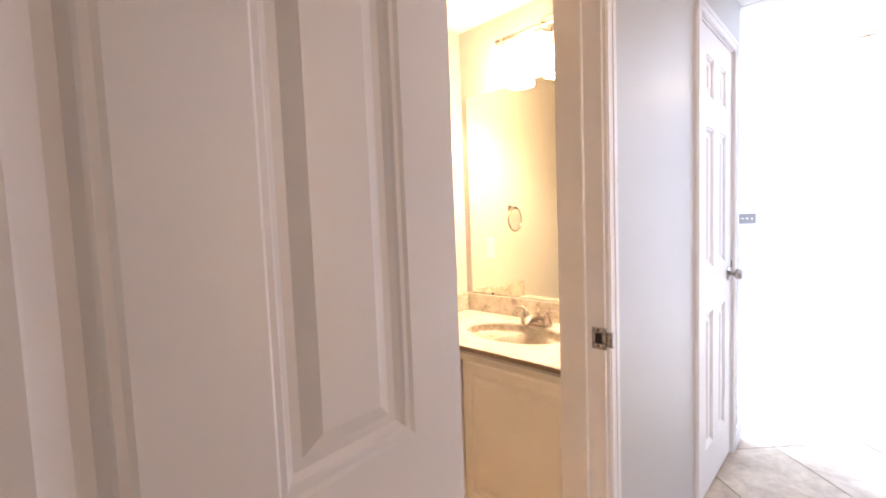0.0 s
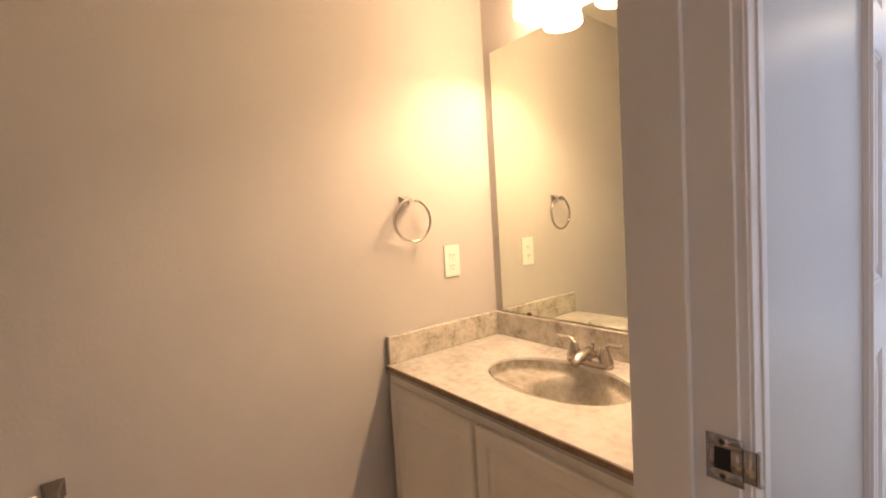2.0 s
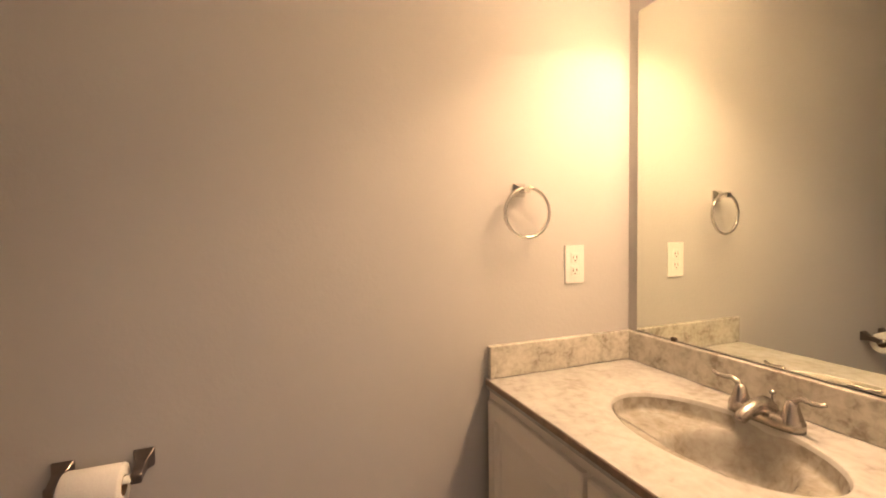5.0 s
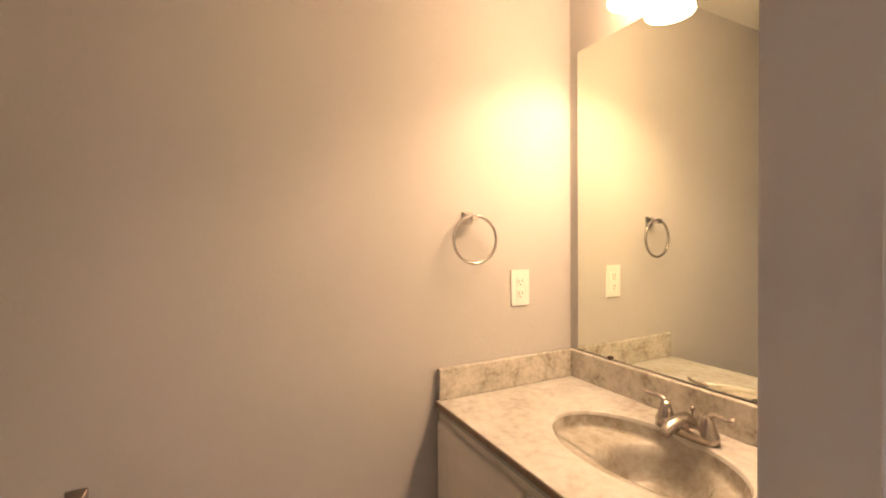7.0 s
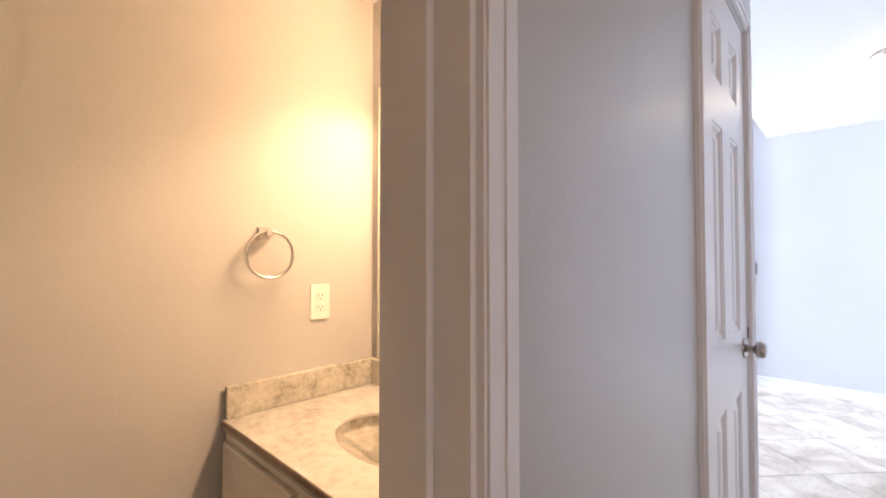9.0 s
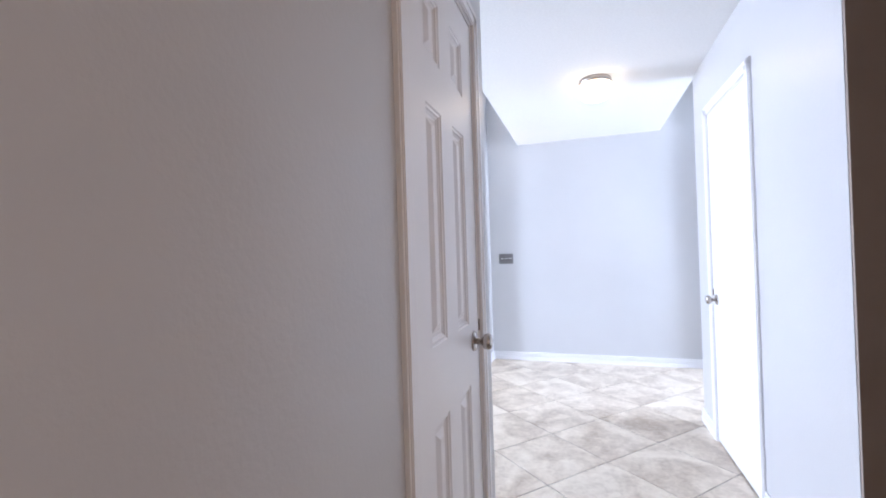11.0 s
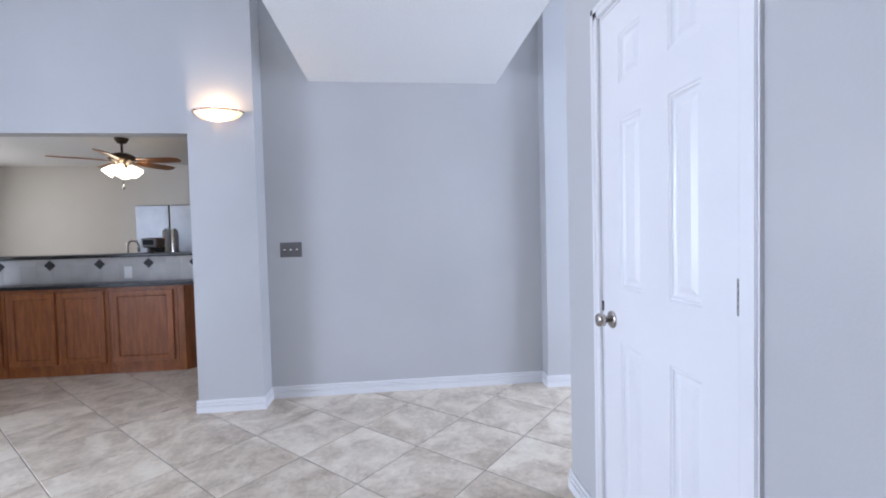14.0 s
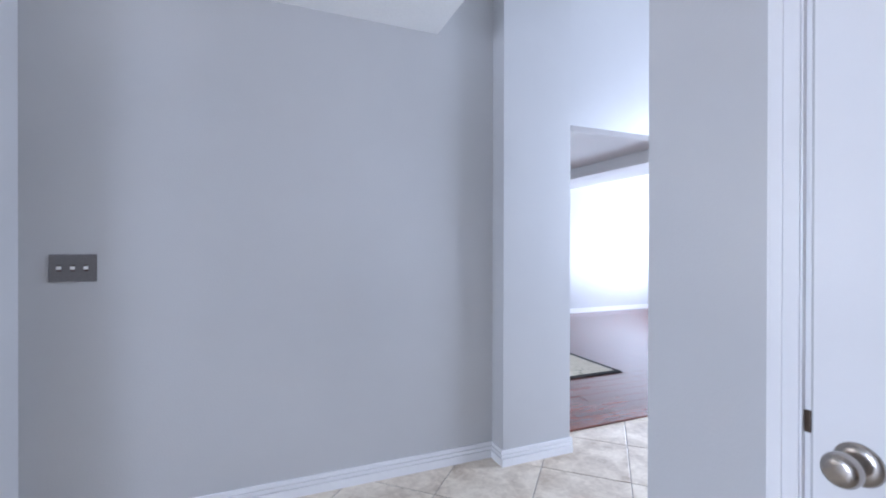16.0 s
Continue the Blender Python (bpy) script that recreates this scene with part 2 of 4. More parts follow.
def tube(bm, points, radius, steps=10):
    """A round bar through points; radius may be a list."""
    pts = [Vector(p) for p in points]
    rings = []
    side = None
    for i, p in enumerate(pts):
        d = (pts[min(i + 1, len(pts) - 1)] - pts[max(i - 1, 0)]).normalized()
        if side is None:
            side = d.orthogonal().normalized()
        side = (side - d * side.dot(d)).normalized()
        up = d.cross(side)
        r = radius[i] if isinstance(radius, (list, tuple)) else radius
        rings.append([bm.verts.new(p + r * (math.cos(2 * math.pi * k / steps) * side + math.sin(2 * math.pi * k / steps) * up))
                      for k in range(steps)])
    for a, b in zip(rings, rings[1:]):
        for k in range(steps):
            bm.faces.new((a[k], a[(k + 1) % steps], b[(k + 1) % steps], b[k]))
    bm.faces.new(rings[0][::-1])
    bm.faces.new(rings[-1])
    for f in bm.faces:
        f.smooth = True


def part(name, bm, mat, parent=None, label=""):
    """One bmesh as one mesh object, under a thing or part if one is given."""
    bmesh.ops.recalc_face_normals(bm, faces=bm.faces)
    mesh = bpy.data.meshes.new(name)
    bm.to_mesh(mesh)
    bm.free()
    mesh.materials.append(mat)
    ob = new(name, mesh)
    if parent is not None:
        ob.parent = parent
    if label:
        ob["label"] = label
    return ob


def thing(name, m, label, category, group="", kind=""):
    ob = new(name)
    ob.empty_display_size = 0.1
    ob.matrix_world = m
    return tagged(ob, label, category, group, kind)


def solid(name, boxes, mat, label, category, bevel=0.0, parent=None):
    """A piece of the setting made of world-placed boxes."""
    bm = bmesh.new()
    for b in boxes:
        box(bm, *b, bevel=bevel)
    ob = part(name, bm, mat, parent)
    return ob if parent is not None else tagged(ob, label, category, kind="structure")


# ---------------------------------------------------------------- setting: plan in metres
HALL_L, HALL_R = -0.352, 0.785          # faces of the hall walls
T = 0.10                               # wall thickness
TL = 0.130                             # thickness of the wall between hall and bathroom
NEAR_J, FAR_J = 1.850, 2.550             # bathroom doorway
D1A, D1B = 3.435, 4.020                   # hall closet door
D2A, D2B = 5.016, 5.692                 # entry closet door
DOOR_H = 2.04
LEFT_END, RIGHT_END, DARK_END = 4.212, 6.04, 4.205
NICHE_Y, COL_L, COL_R = 7.52, 7.32, 7.39
HALL_CEIL, ENTRY_CEIL, HIGH = 2.33, 2.465, 3.5
BATH_W, BATH_N, BATH_S = -1.489, 3.277, 0.80
BATH_CEIL = 2.30

solid("wall_hall_left", [
    (HALL_L - TL, HALL_L, -1.2, NEAR_J, 0, HIGH), (HALL_L - TL, HALL_L, NEAR_J, FAR_J, DOOR_H + 0.02, HIGH),
    (HALL_L - TL, HALL_L, FAR_J, D1A, 0, HIGH), (HALL_L - TL, HALL_L, D1A, D1B, DOOR_H + 0.02, HIGH),
    (HALL_L - TL, HALL_L, D1B, LEFT_END, 0, HIGH)], PAINT, "grey painted hall wall with two door openings", "wall")
# openings from y 2.05 to 3.25 exist only for the added fill lamps
solid("wall_hall_right", [
    (HALL_R, HALL_R + T, -1.2, 2.05, 0, HIGH), (HALL_R, HALL_R + T, 2.05, 2.75, 2.05, HIGH), (HALL_R, HALL_R + T, 2.75, 2.85, 0, HIGH), (HALL_R, HALL_R + T, 2.85, 3.25, 2.1, HIGH), (HALL_R, HALL_R + T, 3.25, 3.3, 0, HIGH), (HALL_R, HALL_R + T, 3.3, DARK_END, 2.1, HIGH), (HALL_R, HALL_R + T, DARK_END, D2A, 0, HIGH),
    (HALL_R, HALL_R + T, D2A, D2B, DOOR_H + 0.02, HIGH), (HALL_R, HALL_R + T, D2B, RIGHT_END, 0, HIGH)],
    PAINT, "pale grey painted hall wall beside the closet door", "wall")
# gap left in this wall only for the added end fill
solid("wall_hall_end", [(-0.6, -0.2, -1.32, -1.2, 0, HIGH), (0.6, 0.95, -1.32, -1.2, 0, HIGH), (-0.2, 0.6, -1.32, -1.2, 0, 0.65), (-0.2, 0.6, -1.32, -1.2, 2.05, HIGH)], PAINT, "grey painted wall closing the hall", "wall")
# brown carries the room's darkness; the last box covers the lit wall end
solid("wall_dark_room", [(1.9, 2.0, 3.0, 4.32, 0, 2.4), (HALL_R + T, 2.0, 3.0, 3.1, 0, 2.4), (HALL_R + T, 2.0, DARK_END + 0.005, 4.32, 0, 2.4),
                         (HALL_R + T, 2.0, 3.0, 4.32, 2.4, 2.5), (HALL_R + 0.002, HALL_R + T, DARK_END - 0.012, DARK_END - 0.0005, 0, 2.1)], SHADEWALL, "side room walls, their darkness put into the brown", "wall")
solid("wall_closet", [(HALL_R + T, 1.5, 4.90, 4.98, 0, 2.4), (HALL_R + T, 1.5, RIGHT_END - 0.1, RIGHT_END, 0, HIGH), (1.42, 1.5, 4.98, RIGHT_END - 0.1, 0, 2.4)],
      PAINT, "grey plaster walls inside the entry closet", "wall")
solid("wall_bath_towel", [(BATH_W - T, BATH_W, BATH_S - T, LEFT_END, 0, HIGH)], BATHPAINT, "grey painted bathroom wall behind the towel ring", "wall")
solid("wall_bath_mirror", [(BATH_W, HALL_L - TL, BATH_N, BATH_N + T, 0, HIGH)], BATHPAINT, "grey painted bathroom wall behind the mirror", "wall")
solid("wall_bath_south", [(BATH_W, HALL_L - TL, BATH_S - T, BATH_S, 0, HIGH)], BATHPAINT, "grey painted bathroom end wall", "wall")
solid("wall_living_south", [(-5.5, HALL_L - TL, LEFT_END - T, LEFT_END - 0.003, 0, HIGH)], PAINT, "grey painted wall beyond the hall corner", "wall")
solid("wall_living_west", [(-5.6, -5.5, 4.0, 4.3, 0, HIGH), (-5.6, -5.5, 7.3, 7.8, 0, HIGH), (-5.6, -5.5, 4.3, 7.3, 0, 0.75), (-5.6, -5.5, 4.3, 7.3, 2.75, HIGH)],
      PAINT, "grey painted wall with a wide window opening", "wall")
solid("wall_niche", [(-1.2, 1.3, NICHE_Y, NICHE_Y + T, 0, HIGH)], PAINT, "grey painted niche wall with a switch plate", "wall")
solid("wall_column_left", [(-1.495, -1.036, COL_L, NICHE_Y + T + 0.1, 0, HIGH)], PAINT, "grey painted wall pier with a sconce", "wall")
solid("wall_column_right", [(1.158, 1.625, COL_R, NICHE_Y + T + 0.1, 0, HIGH)], PAINT, "pale grey painted wall pier beside an opening", "wall")
# added stub out of view, keeps the living window light off the kitchen
solid("wall_light_block", [(-4.45, -4.33, 5.95, 7.597, 0, HIGH)], PAINT, "unseen grey wall stub added to shade the kitchen", "wall")
solid("wall_kitchen_header", [(-5.5, -1.495, 7.60, 7.72, 2.085, HIGH), (-5.5, -4.9, 7.60, 7.72, 0, 2.085)], PAINT, "blue-grey wall above the kitchen opening", "wall")
solid("wall_room_header", [(1.625, 3.9, 7.60, 7.72, 2.08, HIGH), (3.3, 3.9, 7.60, 7.72, 0, 2.08)], PAINT, "pale wall above the opening to the wood-floored room", "wall")
solid("wall_entry_east", [(3.75, 3.87, 4.3, 5.6, 0, HIGH), (3.75, 3.87, 7.0, 7.6, 0, HIGH), (3.75, 3.87, 5.6, 7.0, 2.7, HIGH), (3.75, 3.87, 5.6, 7.0, 0, 0.7)],
      PAINT, "grey painted entry wall with a window", "wall")
solid("wall_entry_south", [(1.5, 3.87, 4.32, 4.42, 0, HIGH)], PAINT, "grey painted entry wall", "wall")
solid("wall_kitchen_back", [(-6.6, -1.0, 11.3, 11.42, 0, 2.75)], KITCHENWALL, "beige painted kitchen back wall", "wall")
solid("wall_kitchen_west", [(-6.72, -6.6, 7.6, 8.8, 0, 2.75), (-6.72, -6.6, 10.4, 11.42, 0, 2.75), (-6.72, -6.6, 8.8, 10.4, 0, 1.05), (-6.72, -6.6, 8.8, 10.4, 2.35, 2.75)],
      KITCHENWALL, "beige kitchen wall with a window", "wall")
solid("wall_bar_end", [(-1.995, -1.15, 8.655, 8.76, 0, 0.83)], PAINT, "grey low wall beside the cabinets", "wall")
solid("wall_kitchen_east", [(-1.15, -1.03, NICHE_Y + T + 0.1, 11.3, 0, 2.75)], KITCHENWALL, "beige painted kitchen side wall", "wall")
solid("wall_room_back", [(0.9, 8.22, 11.9, 12.02, 0, 3.2)],
      PAINT, "pale sunlit wall of the wood-floored room", "wall")
solid("wall_room_east", [(8.1, 8.22, 7.72, 8.8, 0, 3.2), (8.1, 8.22, 11.2, 11.9, 0, 3.2), (8.1, 8.22, 8.8, 11.2, 0, 0.45), (8.1, 8.22, 8.8, 11.2, 2.25, 3.2)], PAINT, "pale painted room wall", "wall")
solid("wall_room_west", [(1.3, 1.42, 7.74, 11.9, 0, 2.6)], PAINT, "pale painted room wall", "wall")
solid("wall_room_south", [(3.9, 8.22, 7.60, 7.72, 0, 3.2)], PAINT, "pale painted room wall", "wall")

solid("ceiling_hall", [(HALL_L, HALL_R, -1.2, LEFT_END + 0.01, HALL_CEIL, HALL_CEIL + 0.1)], CEIL, "white textured low hall ceiling", "ceiling")
solid("ceiling_header", [(HALL_L - TL, HALL_R, LEFT_END + 0.01, LEFT_END + 0.11, HALL_CEIL - 0.004, ENTRY_CEIL + 0.1)], PAINT, "grey painted drop beam across the hall", "beam")
solid("ceiling_entry", [(-0.68, 0.80, LEFT_END + 0.11, NICHE_Y, ENTRY_CEIL, ENTRY_CEIL + 0.25)], CEIL, "white flat dropped entry ceiling", "ceiling")
solid("ceiling_bath", [(BATH_W, HALL_L - TL, BATH_S, BATH_N, BATH_CEIL, BATH_CEIL + 0.08)], CEIL, "white textured bathroom ceiling", "ceiling")
solid("ceiling_high", [(-6.8, 4.0, -1.4, 7.75, HIGH, HIGH + 0.1)], CEIL, "white high ceiling", "ceiling")
solid("ceiling_kitchen", [(-6.75, -1.0, 7.72, 11.45, 2.45, 2.55)], CEIL, "white kitchen ceiling", "ceiling")
solid("ceiling_room", [(0.9, 4.9, 7.72, 12.05, 2.46, 2.56), (4.9, 8.25, 7.72, 12.05, 3.1, 3.2), (4.86, 4.9, 7.72, 11.9, 2.56, 3.1)], CEIL, "white ceiling of the wood-floored room", "ceiling")

# ---------------------------------------------------------------- door frames, doors, baseboards
def casing_profile(bm, x0, y0, y1, z0, z1, out, width=0.058):
    """Stepped flat-and-bead door casing round an opening in a wall face at x0; out is +1 or -1, the side it stands proud."""
    steps = ((0.0, 1.0, 0.011), (0.06, 0.90, 0.0145), (0.50, 0.86, 0.017))
    for a, b, d in steps:
        xa, xb = (x0 - 0.001 * out, x0 + d * out)
        xa, xb = min(xa, xb), max(xa, xb)
        wa, wb = a * width, b * width
        box(bm, xa, xb, y0 - wb, y0 - wa, z0, z1 + wb, 0.0015)
        box(bm, xa, xb, y1 + wa, y1 + wb, z0, z1 + wb, 0.0015)
        box(bm, xa, xb, y0 - wb + 0.001, y1 + wb - 0.001, z1 + wa, z1 + wb, 0.0015)


def door_frame(name, face, out, y0, y1, top, label):
    """Casing, jamb lining and stop of an opening in a wall that runs along y."""
    ob = thing(name, Matrix.Identity(4), label, "door frame", kind="structure")
    bm = bmesh.new()
    casing_profile(bm, face, y0 + 0.004, y1 - 0.004, 0.0, top - 0.004, out)
    part("casing", bm, WHITE, ob)
    back = face - out * (TL if out > 0 else T)
    bm = bmesh.new()
    a, b = min(face + 0.001 * out, back), max(face + 0.001 * out, back)
    box(bm, a, b, y0, y0 + 0.012, 0, top, 0.001)
    box(bm, a, b, y1 - 0.012, y1, 0, top, 0.001)
    box(bm, a, b, y0 + 0.012, y1 - 0.012, top - 0.012, top, 0.001)
    part("jamb", bm, WHITE, ob)
    bm = bmesh.new()
    s0, s1 = face - out * 0.048, back + out * 0.004
    a, b = min(s0, s1), max(s0, s1)
    box(bm, a, b, y0 + 0.012, y0 + 0.023, 0, top - 0.012, 0.002)
    box(bm, a, b, y1 - 0.023, y1 - 0.012, 0, top - 0.012, 0.002)
    box(bm, a, b, y0 + 0.023, y1 - 0.023, top - 0.023, top - 0.012, 0.002)
    part("stop", bm, WHITE, ob)
    return ob


def panel_rings(bm, x0, x1, z0, z1, y, s):
    """Moulded recess and raised field of one door panel on the face at y; s points out of the door."""
    rings = []
    for inset, depth in ((0.0, 0.0), (0.004, 0.0035), (0.010, 0.0035), (0.013, 0.007), (0.020, 0.011), (0.030, 0.011), (0.046, 0.004), (0.048, 0.003)):
        d = y - s * depth
        rings.append([bm.verts.new(p) for p in ((x0 + inset, d, z0 + inset), (x1 - inset, d, z0 + inset), (x1 - inset, d, z1 - inset), (x0 + inset, d, z1 - inset))])
    for a, b in zip(rings, rings[1:]):
        for i in range(4):
            bm.faces.new((a[i], a[(i + 1) % 4], b[(i + 1) % 4], b[i]))
    bm.faces.new(rings[-1])


def door_leaf(w, h, stile, panel, thick=0.035):
    """Six-panel moulded leaf; hinge edge at x = 0, bottom at z = 0, thickness along y."""
    bm = bmesh.new()
    xs = [0, stile, stile + panel, w - stile - panel, w - stile, w]
    zs = [0, 0.20 * h / 2.03, 0.815 * h / 2.03, 1.01 * h / 2.03, 1.62 * h / 2.03, 1.745 * h / 2.03, 1.92 * h / 2.03, h]
    for y, s in ((0.0, -1), (thick, 1)):
        for i in range(5):
            for k in range(7):
                if i in (1, 3) and k in (1, 3, 5):
                    panel_rings(bm, xs[i], xs[i + 1], zs[k], zs[k + 1], y, s)
                else:
                    bm.faces.new([bm.verts.new(p) for p in ((xs[i], y, zs[k]), (xs[i + 1], y, zs[k]), (xs[i + 1], y, zs[k + 1]), (xs[i], y, zs[k + 1]))])
    for a, b in (((0, 0), (w, 0)), ((w, 0), (w, h)), ((w, h), (0, h)), ((0, h), (0, 0))):
        bm.faces.new([bm.verts.new(p) for p in ((a[0], 0, a[1]), (b[0], 0, b[1]), (b[0], thick, b[1]), (a[0], thick, a[1]))])
    bmesh.ops.remove_doubles(bm, verts=bm.verts, dist=0.0003)
    return bm


def knob_parts(parent, x, y, z, s):
    """Round passage knob with rosette on the face at y, pointing along s in y."""
    turn = Matrix.Translation((x, y, z)) @ pose(0, 0, 0, -90 * s, 0, 0)
    bm = bmesh.new()
    lathe(bm, ((0.0335, -0.001), (0.0335, 0.003), (0.031, 0.006), (0.024, 0.009), (0.018, 0.010)), turn)
    rosette = part("rosette", bm, NICKEL, parent, "round brushed nickel rosette")
    bm = bmesh.new()
    lathe(bm, ((0.011, 0.009), (0.011, 0.026), (0.014, 0.030), (0.023, 0.034), (0.0265, 0.042), (0.0265, 0.052), (0.023, 0.059), (0.015, 0.062), (0.0, 0.0625)), turn, caps=False)
    part("knob", bm, NICKEL, parent, "brushed nickel door knob")
    return rosette


def hinge_parts(parent, zs, y, s):
    for z in zs:
        bm = bmesh.new()
        for a, b in ((-0.045, -0.028), (-0.027, -0.0095), (-0.0085, 0.0085), (0.0095, 0.027), (0.028, 0.045)):
            lathe(bm, ((0.0042, z + a), (0.0042, z + b)), Matrix.Translation((-0.003, y + s * 0.003, 0)), 10)
        box(bm, -0.010, 0.004, min(y - 0.001, y + s * 0.0022), max(y + 0.001, y + s * 0.0022), z - 0.0445, z + 0.0445)
        part("hinge", bm, HINGE, parent, "dull nickel butt hinge")


def panel_door(name, m, w, h, stile, panel, label, knob_side, hinges, knob_z=0.92, mirrored=False):
    """mirrored: hinge edge at x = 0 but the leaf runs to -x. knob_side: +1, -1 in local y, or 0."""
    ob = thing(name, m, label, "door", kind="structure")
    bm = door_leaf(w, h, stile, panel)
    part("leaf", bm, WHITE, ob)
    if knob_side:
        y = 0.035 if knob_side > 0 else 0.0
        knob_parts(ob, w - 0.062, y, knob_z - 0.012, knob_side)
        bm = bmesh.new()
        box(bm, w - 0.001, w + 0.006, 0.004, 0.031, knob_z - 0.04, knob_z + 0.028, 0.001)
        part("latch", bm, BRONZE, ob, "dark latch bolt in the door gap")
        bm = bmesh.new()
        lip = (0.0335, 0.0385) if knob_side > 0 else (-0.0035, 0.0015)
        box(bm, w + 0.003, w + 0.0175, lip[0], lip[1], knob_z + 0.012, knob_z + 0.05, 0.001)
        part("strike_lip", bm, BRONZE, ob, "dark strike plate lip on the jamb")
    if hinges:
        hinge_parts(ob, hinges, 0.035 if knob_side > 0 else 0.0, knob_side)
    return ob


door_frame("door_frame_1", HALL_L, 1, NEAR_J, FAR_J, DOOR_H + 0.02, "white painted casing round the bathroom doorway")
door_frame("door_frame_2", HALL_L, 1, D1A - 0.016, D1B + 0.016, DOOR_H + 0.02, "white painted casing round the hall closet door")
door_frame("door_frame_3", HALL_R, -1, D2A - 0.016, D2B + 0.016, DOOR_H + 0.05, "white painted casing round the entry closet door")

# bathroom door folded back along the hall wall; its hinge edge is at the near jamb
panel_door("door_1", pose(-0.269, NEAR_J - 0.005, 0.014, 0, 0, -84.5), 0.605, 2.05, 0.088, 0.167,
           "white six-panel bathroom door folded back open along the hall wall", 0, ())
# hall closet door, closed: hinge edge towards the bathroom
panel_door("door_2", pose(HALL_L - 0.001, D1A, 0.012, 0, 0, 90), D1B - D1A, 2.03, 0.117, 0.122,
           "white six-panel hall closet door, closed, with a nickel knob", -1, (0.28, 1.07, 1.83), 0.957)
# entry closet door, closed: hinge edge towards the hall
panel_door("door_3", pose(HALL_R + 0.034, D2A, 0.012, 0, 0, 90), D2B - D2A, 2.06, 0.124, 0.143,
           "white six-panel entry closet door, closed, with a nickel knob", 1, (0.24, 1.073, 1.87), 0.911)

# strike plate on the bathroom jamb
strike = thing("strike_plate", pose(HALL_L - 0.014, FAR_J - 0.012, 0.945), "brushed nickel strike plate on the white bathroom jamb", "strike plate")
bm = bmesh.new()
for q in ((-0.020, 0.020, 0.014, 0.029), (-0.020, 0.020, -0.029, -0.014), (-0.020, -0.011, -0.014, 0.014), (0.007, 0.020, -0.014, 0.014)):
    box(bm, q[0], q[1], -0.0022, 0.0005, q[2], q[3])
box(bm, 0.019, 0.0335, -0.0022, -0.0006, -0.020, 0.020)
tube(bm, [(0.033, -0.0016, -0.02), (0.0365, -0.0005, -0.02), (0.038, 0.004, -0.02)], 0.0012, 6)
box(bm, 0.0325, 0.0365, -0.0022, 0.006, -0.020, 0.020)
part("plate", bm, NICKEL, strike)
bm = bmesh.new()
box(bm, -0.011, 0.007, -0.0010, 0.001, -0.014, 0.014)
part("latch_hole", bm, BLACK, strike, "black latch hole")
for z in (-0.0215, 0.0215):
    bm = bmesh.new()
    lathe(bm, ((0.0035, -0.001), (0.0032, 0.0008), (0.0, 0.001)), pose(-0.002, -0.0022, z, 90), 10, caps=False)
    part("screw", bm, BRONZE, strike, "dark screw head")


def baseboard(name, runs, label):
    """runs: (axis, fixed, a, b, out): a moulded board along axis from a to b on the wall face at fixed, proud towards out."""
    bm = bmesh.new()
    for axis, fixed, a, b, out in runs:
        for z0, z1, d in ((0.0, 0.044, 0.015), (0.044, 0.051, 0.004), (0.051, 0.067, 0.0130), (0.067, 0.073, 0.003), (0.073, 0.092, 0.0095)):
            lo, hi = min(fixed, fixed + out * d), max(fixed, fixed + out * d)
            if axis == "x":
                box(bm, a, b, lo, hi, z0, z1, 0.0012)
            else:
                box(bm, lo, hi, a, b, z0, z1, 0.0012)
    ob = part(name, bm, WHITE)
    return tagged(ob, label, "baseboard", kind="structure")


CW = 0.056
baseboard("baseboard_hall_left", [("y", HALL_L, FAR_J + CW, D1A - 0.016 - CW, 1), ("y", HALL_L, D1B + 0.016 + CW, LEFT_END + 0.013, 1),
                                  ("x", LEFT_END, HALL_L - TL, HALL_L, 1)], "white moulded baseboard along the hall wall")
baseboard("baseboard_hall_right", [("y", HALL_R, DARK_END, D2A - 0.016 - CW, -1), ("y", HALL_R, D2B + 0.016 + CW, RIGHT_END + 0.013, -1),
                                   ("x", RIGHT_END, HALL_R, 1.5, 1)], "white moulded baseboard beside the closet door")
baseboard("baseboard_niche", [("x", NICHE_Y, -1.036, 1.158, -1), ("y", -1.036, COL_L, NICHE_Y - 0.014, 1), ("x", COL_L, -1.508, -1.022, -1),
                              ("y", 1.158, COL_R, NICHE_Y - 0.014, -1), ("x", COL_R, 1.144, 1.638, -1), ("y", -1.495, COL_L, 7.73, -1),
                              ("y", 1.625, COL_R, 7.73, 1)], "white moulded baseboard round the niche and piers")
baseboard("baseboard_bath", [("y", BATH_W, BATH_S, 2.74, 1), ("x", BATH_S, BATH_W + 0.014, HALL_L - TL, 1)], "white baseboard along the bathroom wall")
baseboard("baseboard_kitchen", [("x", 8.655, -2.005, -1.15, -1)], "white baseboard on the low bar wall")
baseboard("baseboard_room", [("x", 11.9, 1.42, 8.1, -1)], "white baseboard under the bright window")

# ---------------------------------------------------------------- floors
solid("floor_grout", [(-6.7, 4.0, -1.3, 11.4, -0.12, -0.003)], GROUT, "grey-brown grout bed under the floor tiles", "floor")
wood_floor = solid("floor_wood", [(1.42, 8.1, 7.64, 11.9, -0.01, 0.0015)], REDWOOD, "dark red-brown wood plank floor", "floor")
solid("threshold_strip", [(1.625, 3.9, 7.615, 7.655, 0.0, 0.014)], REDWOOD, "red-brown wood threshold strip between tile and wood", "trim", 0.005)

# ---------------------------------------------------------------- bathroom
VX0, VX1, VY0, VY1, VZ = BATH_W + 0.004, HALL_L - TL - 0.004, 2.712, BATH_N - 0.003, 0.765

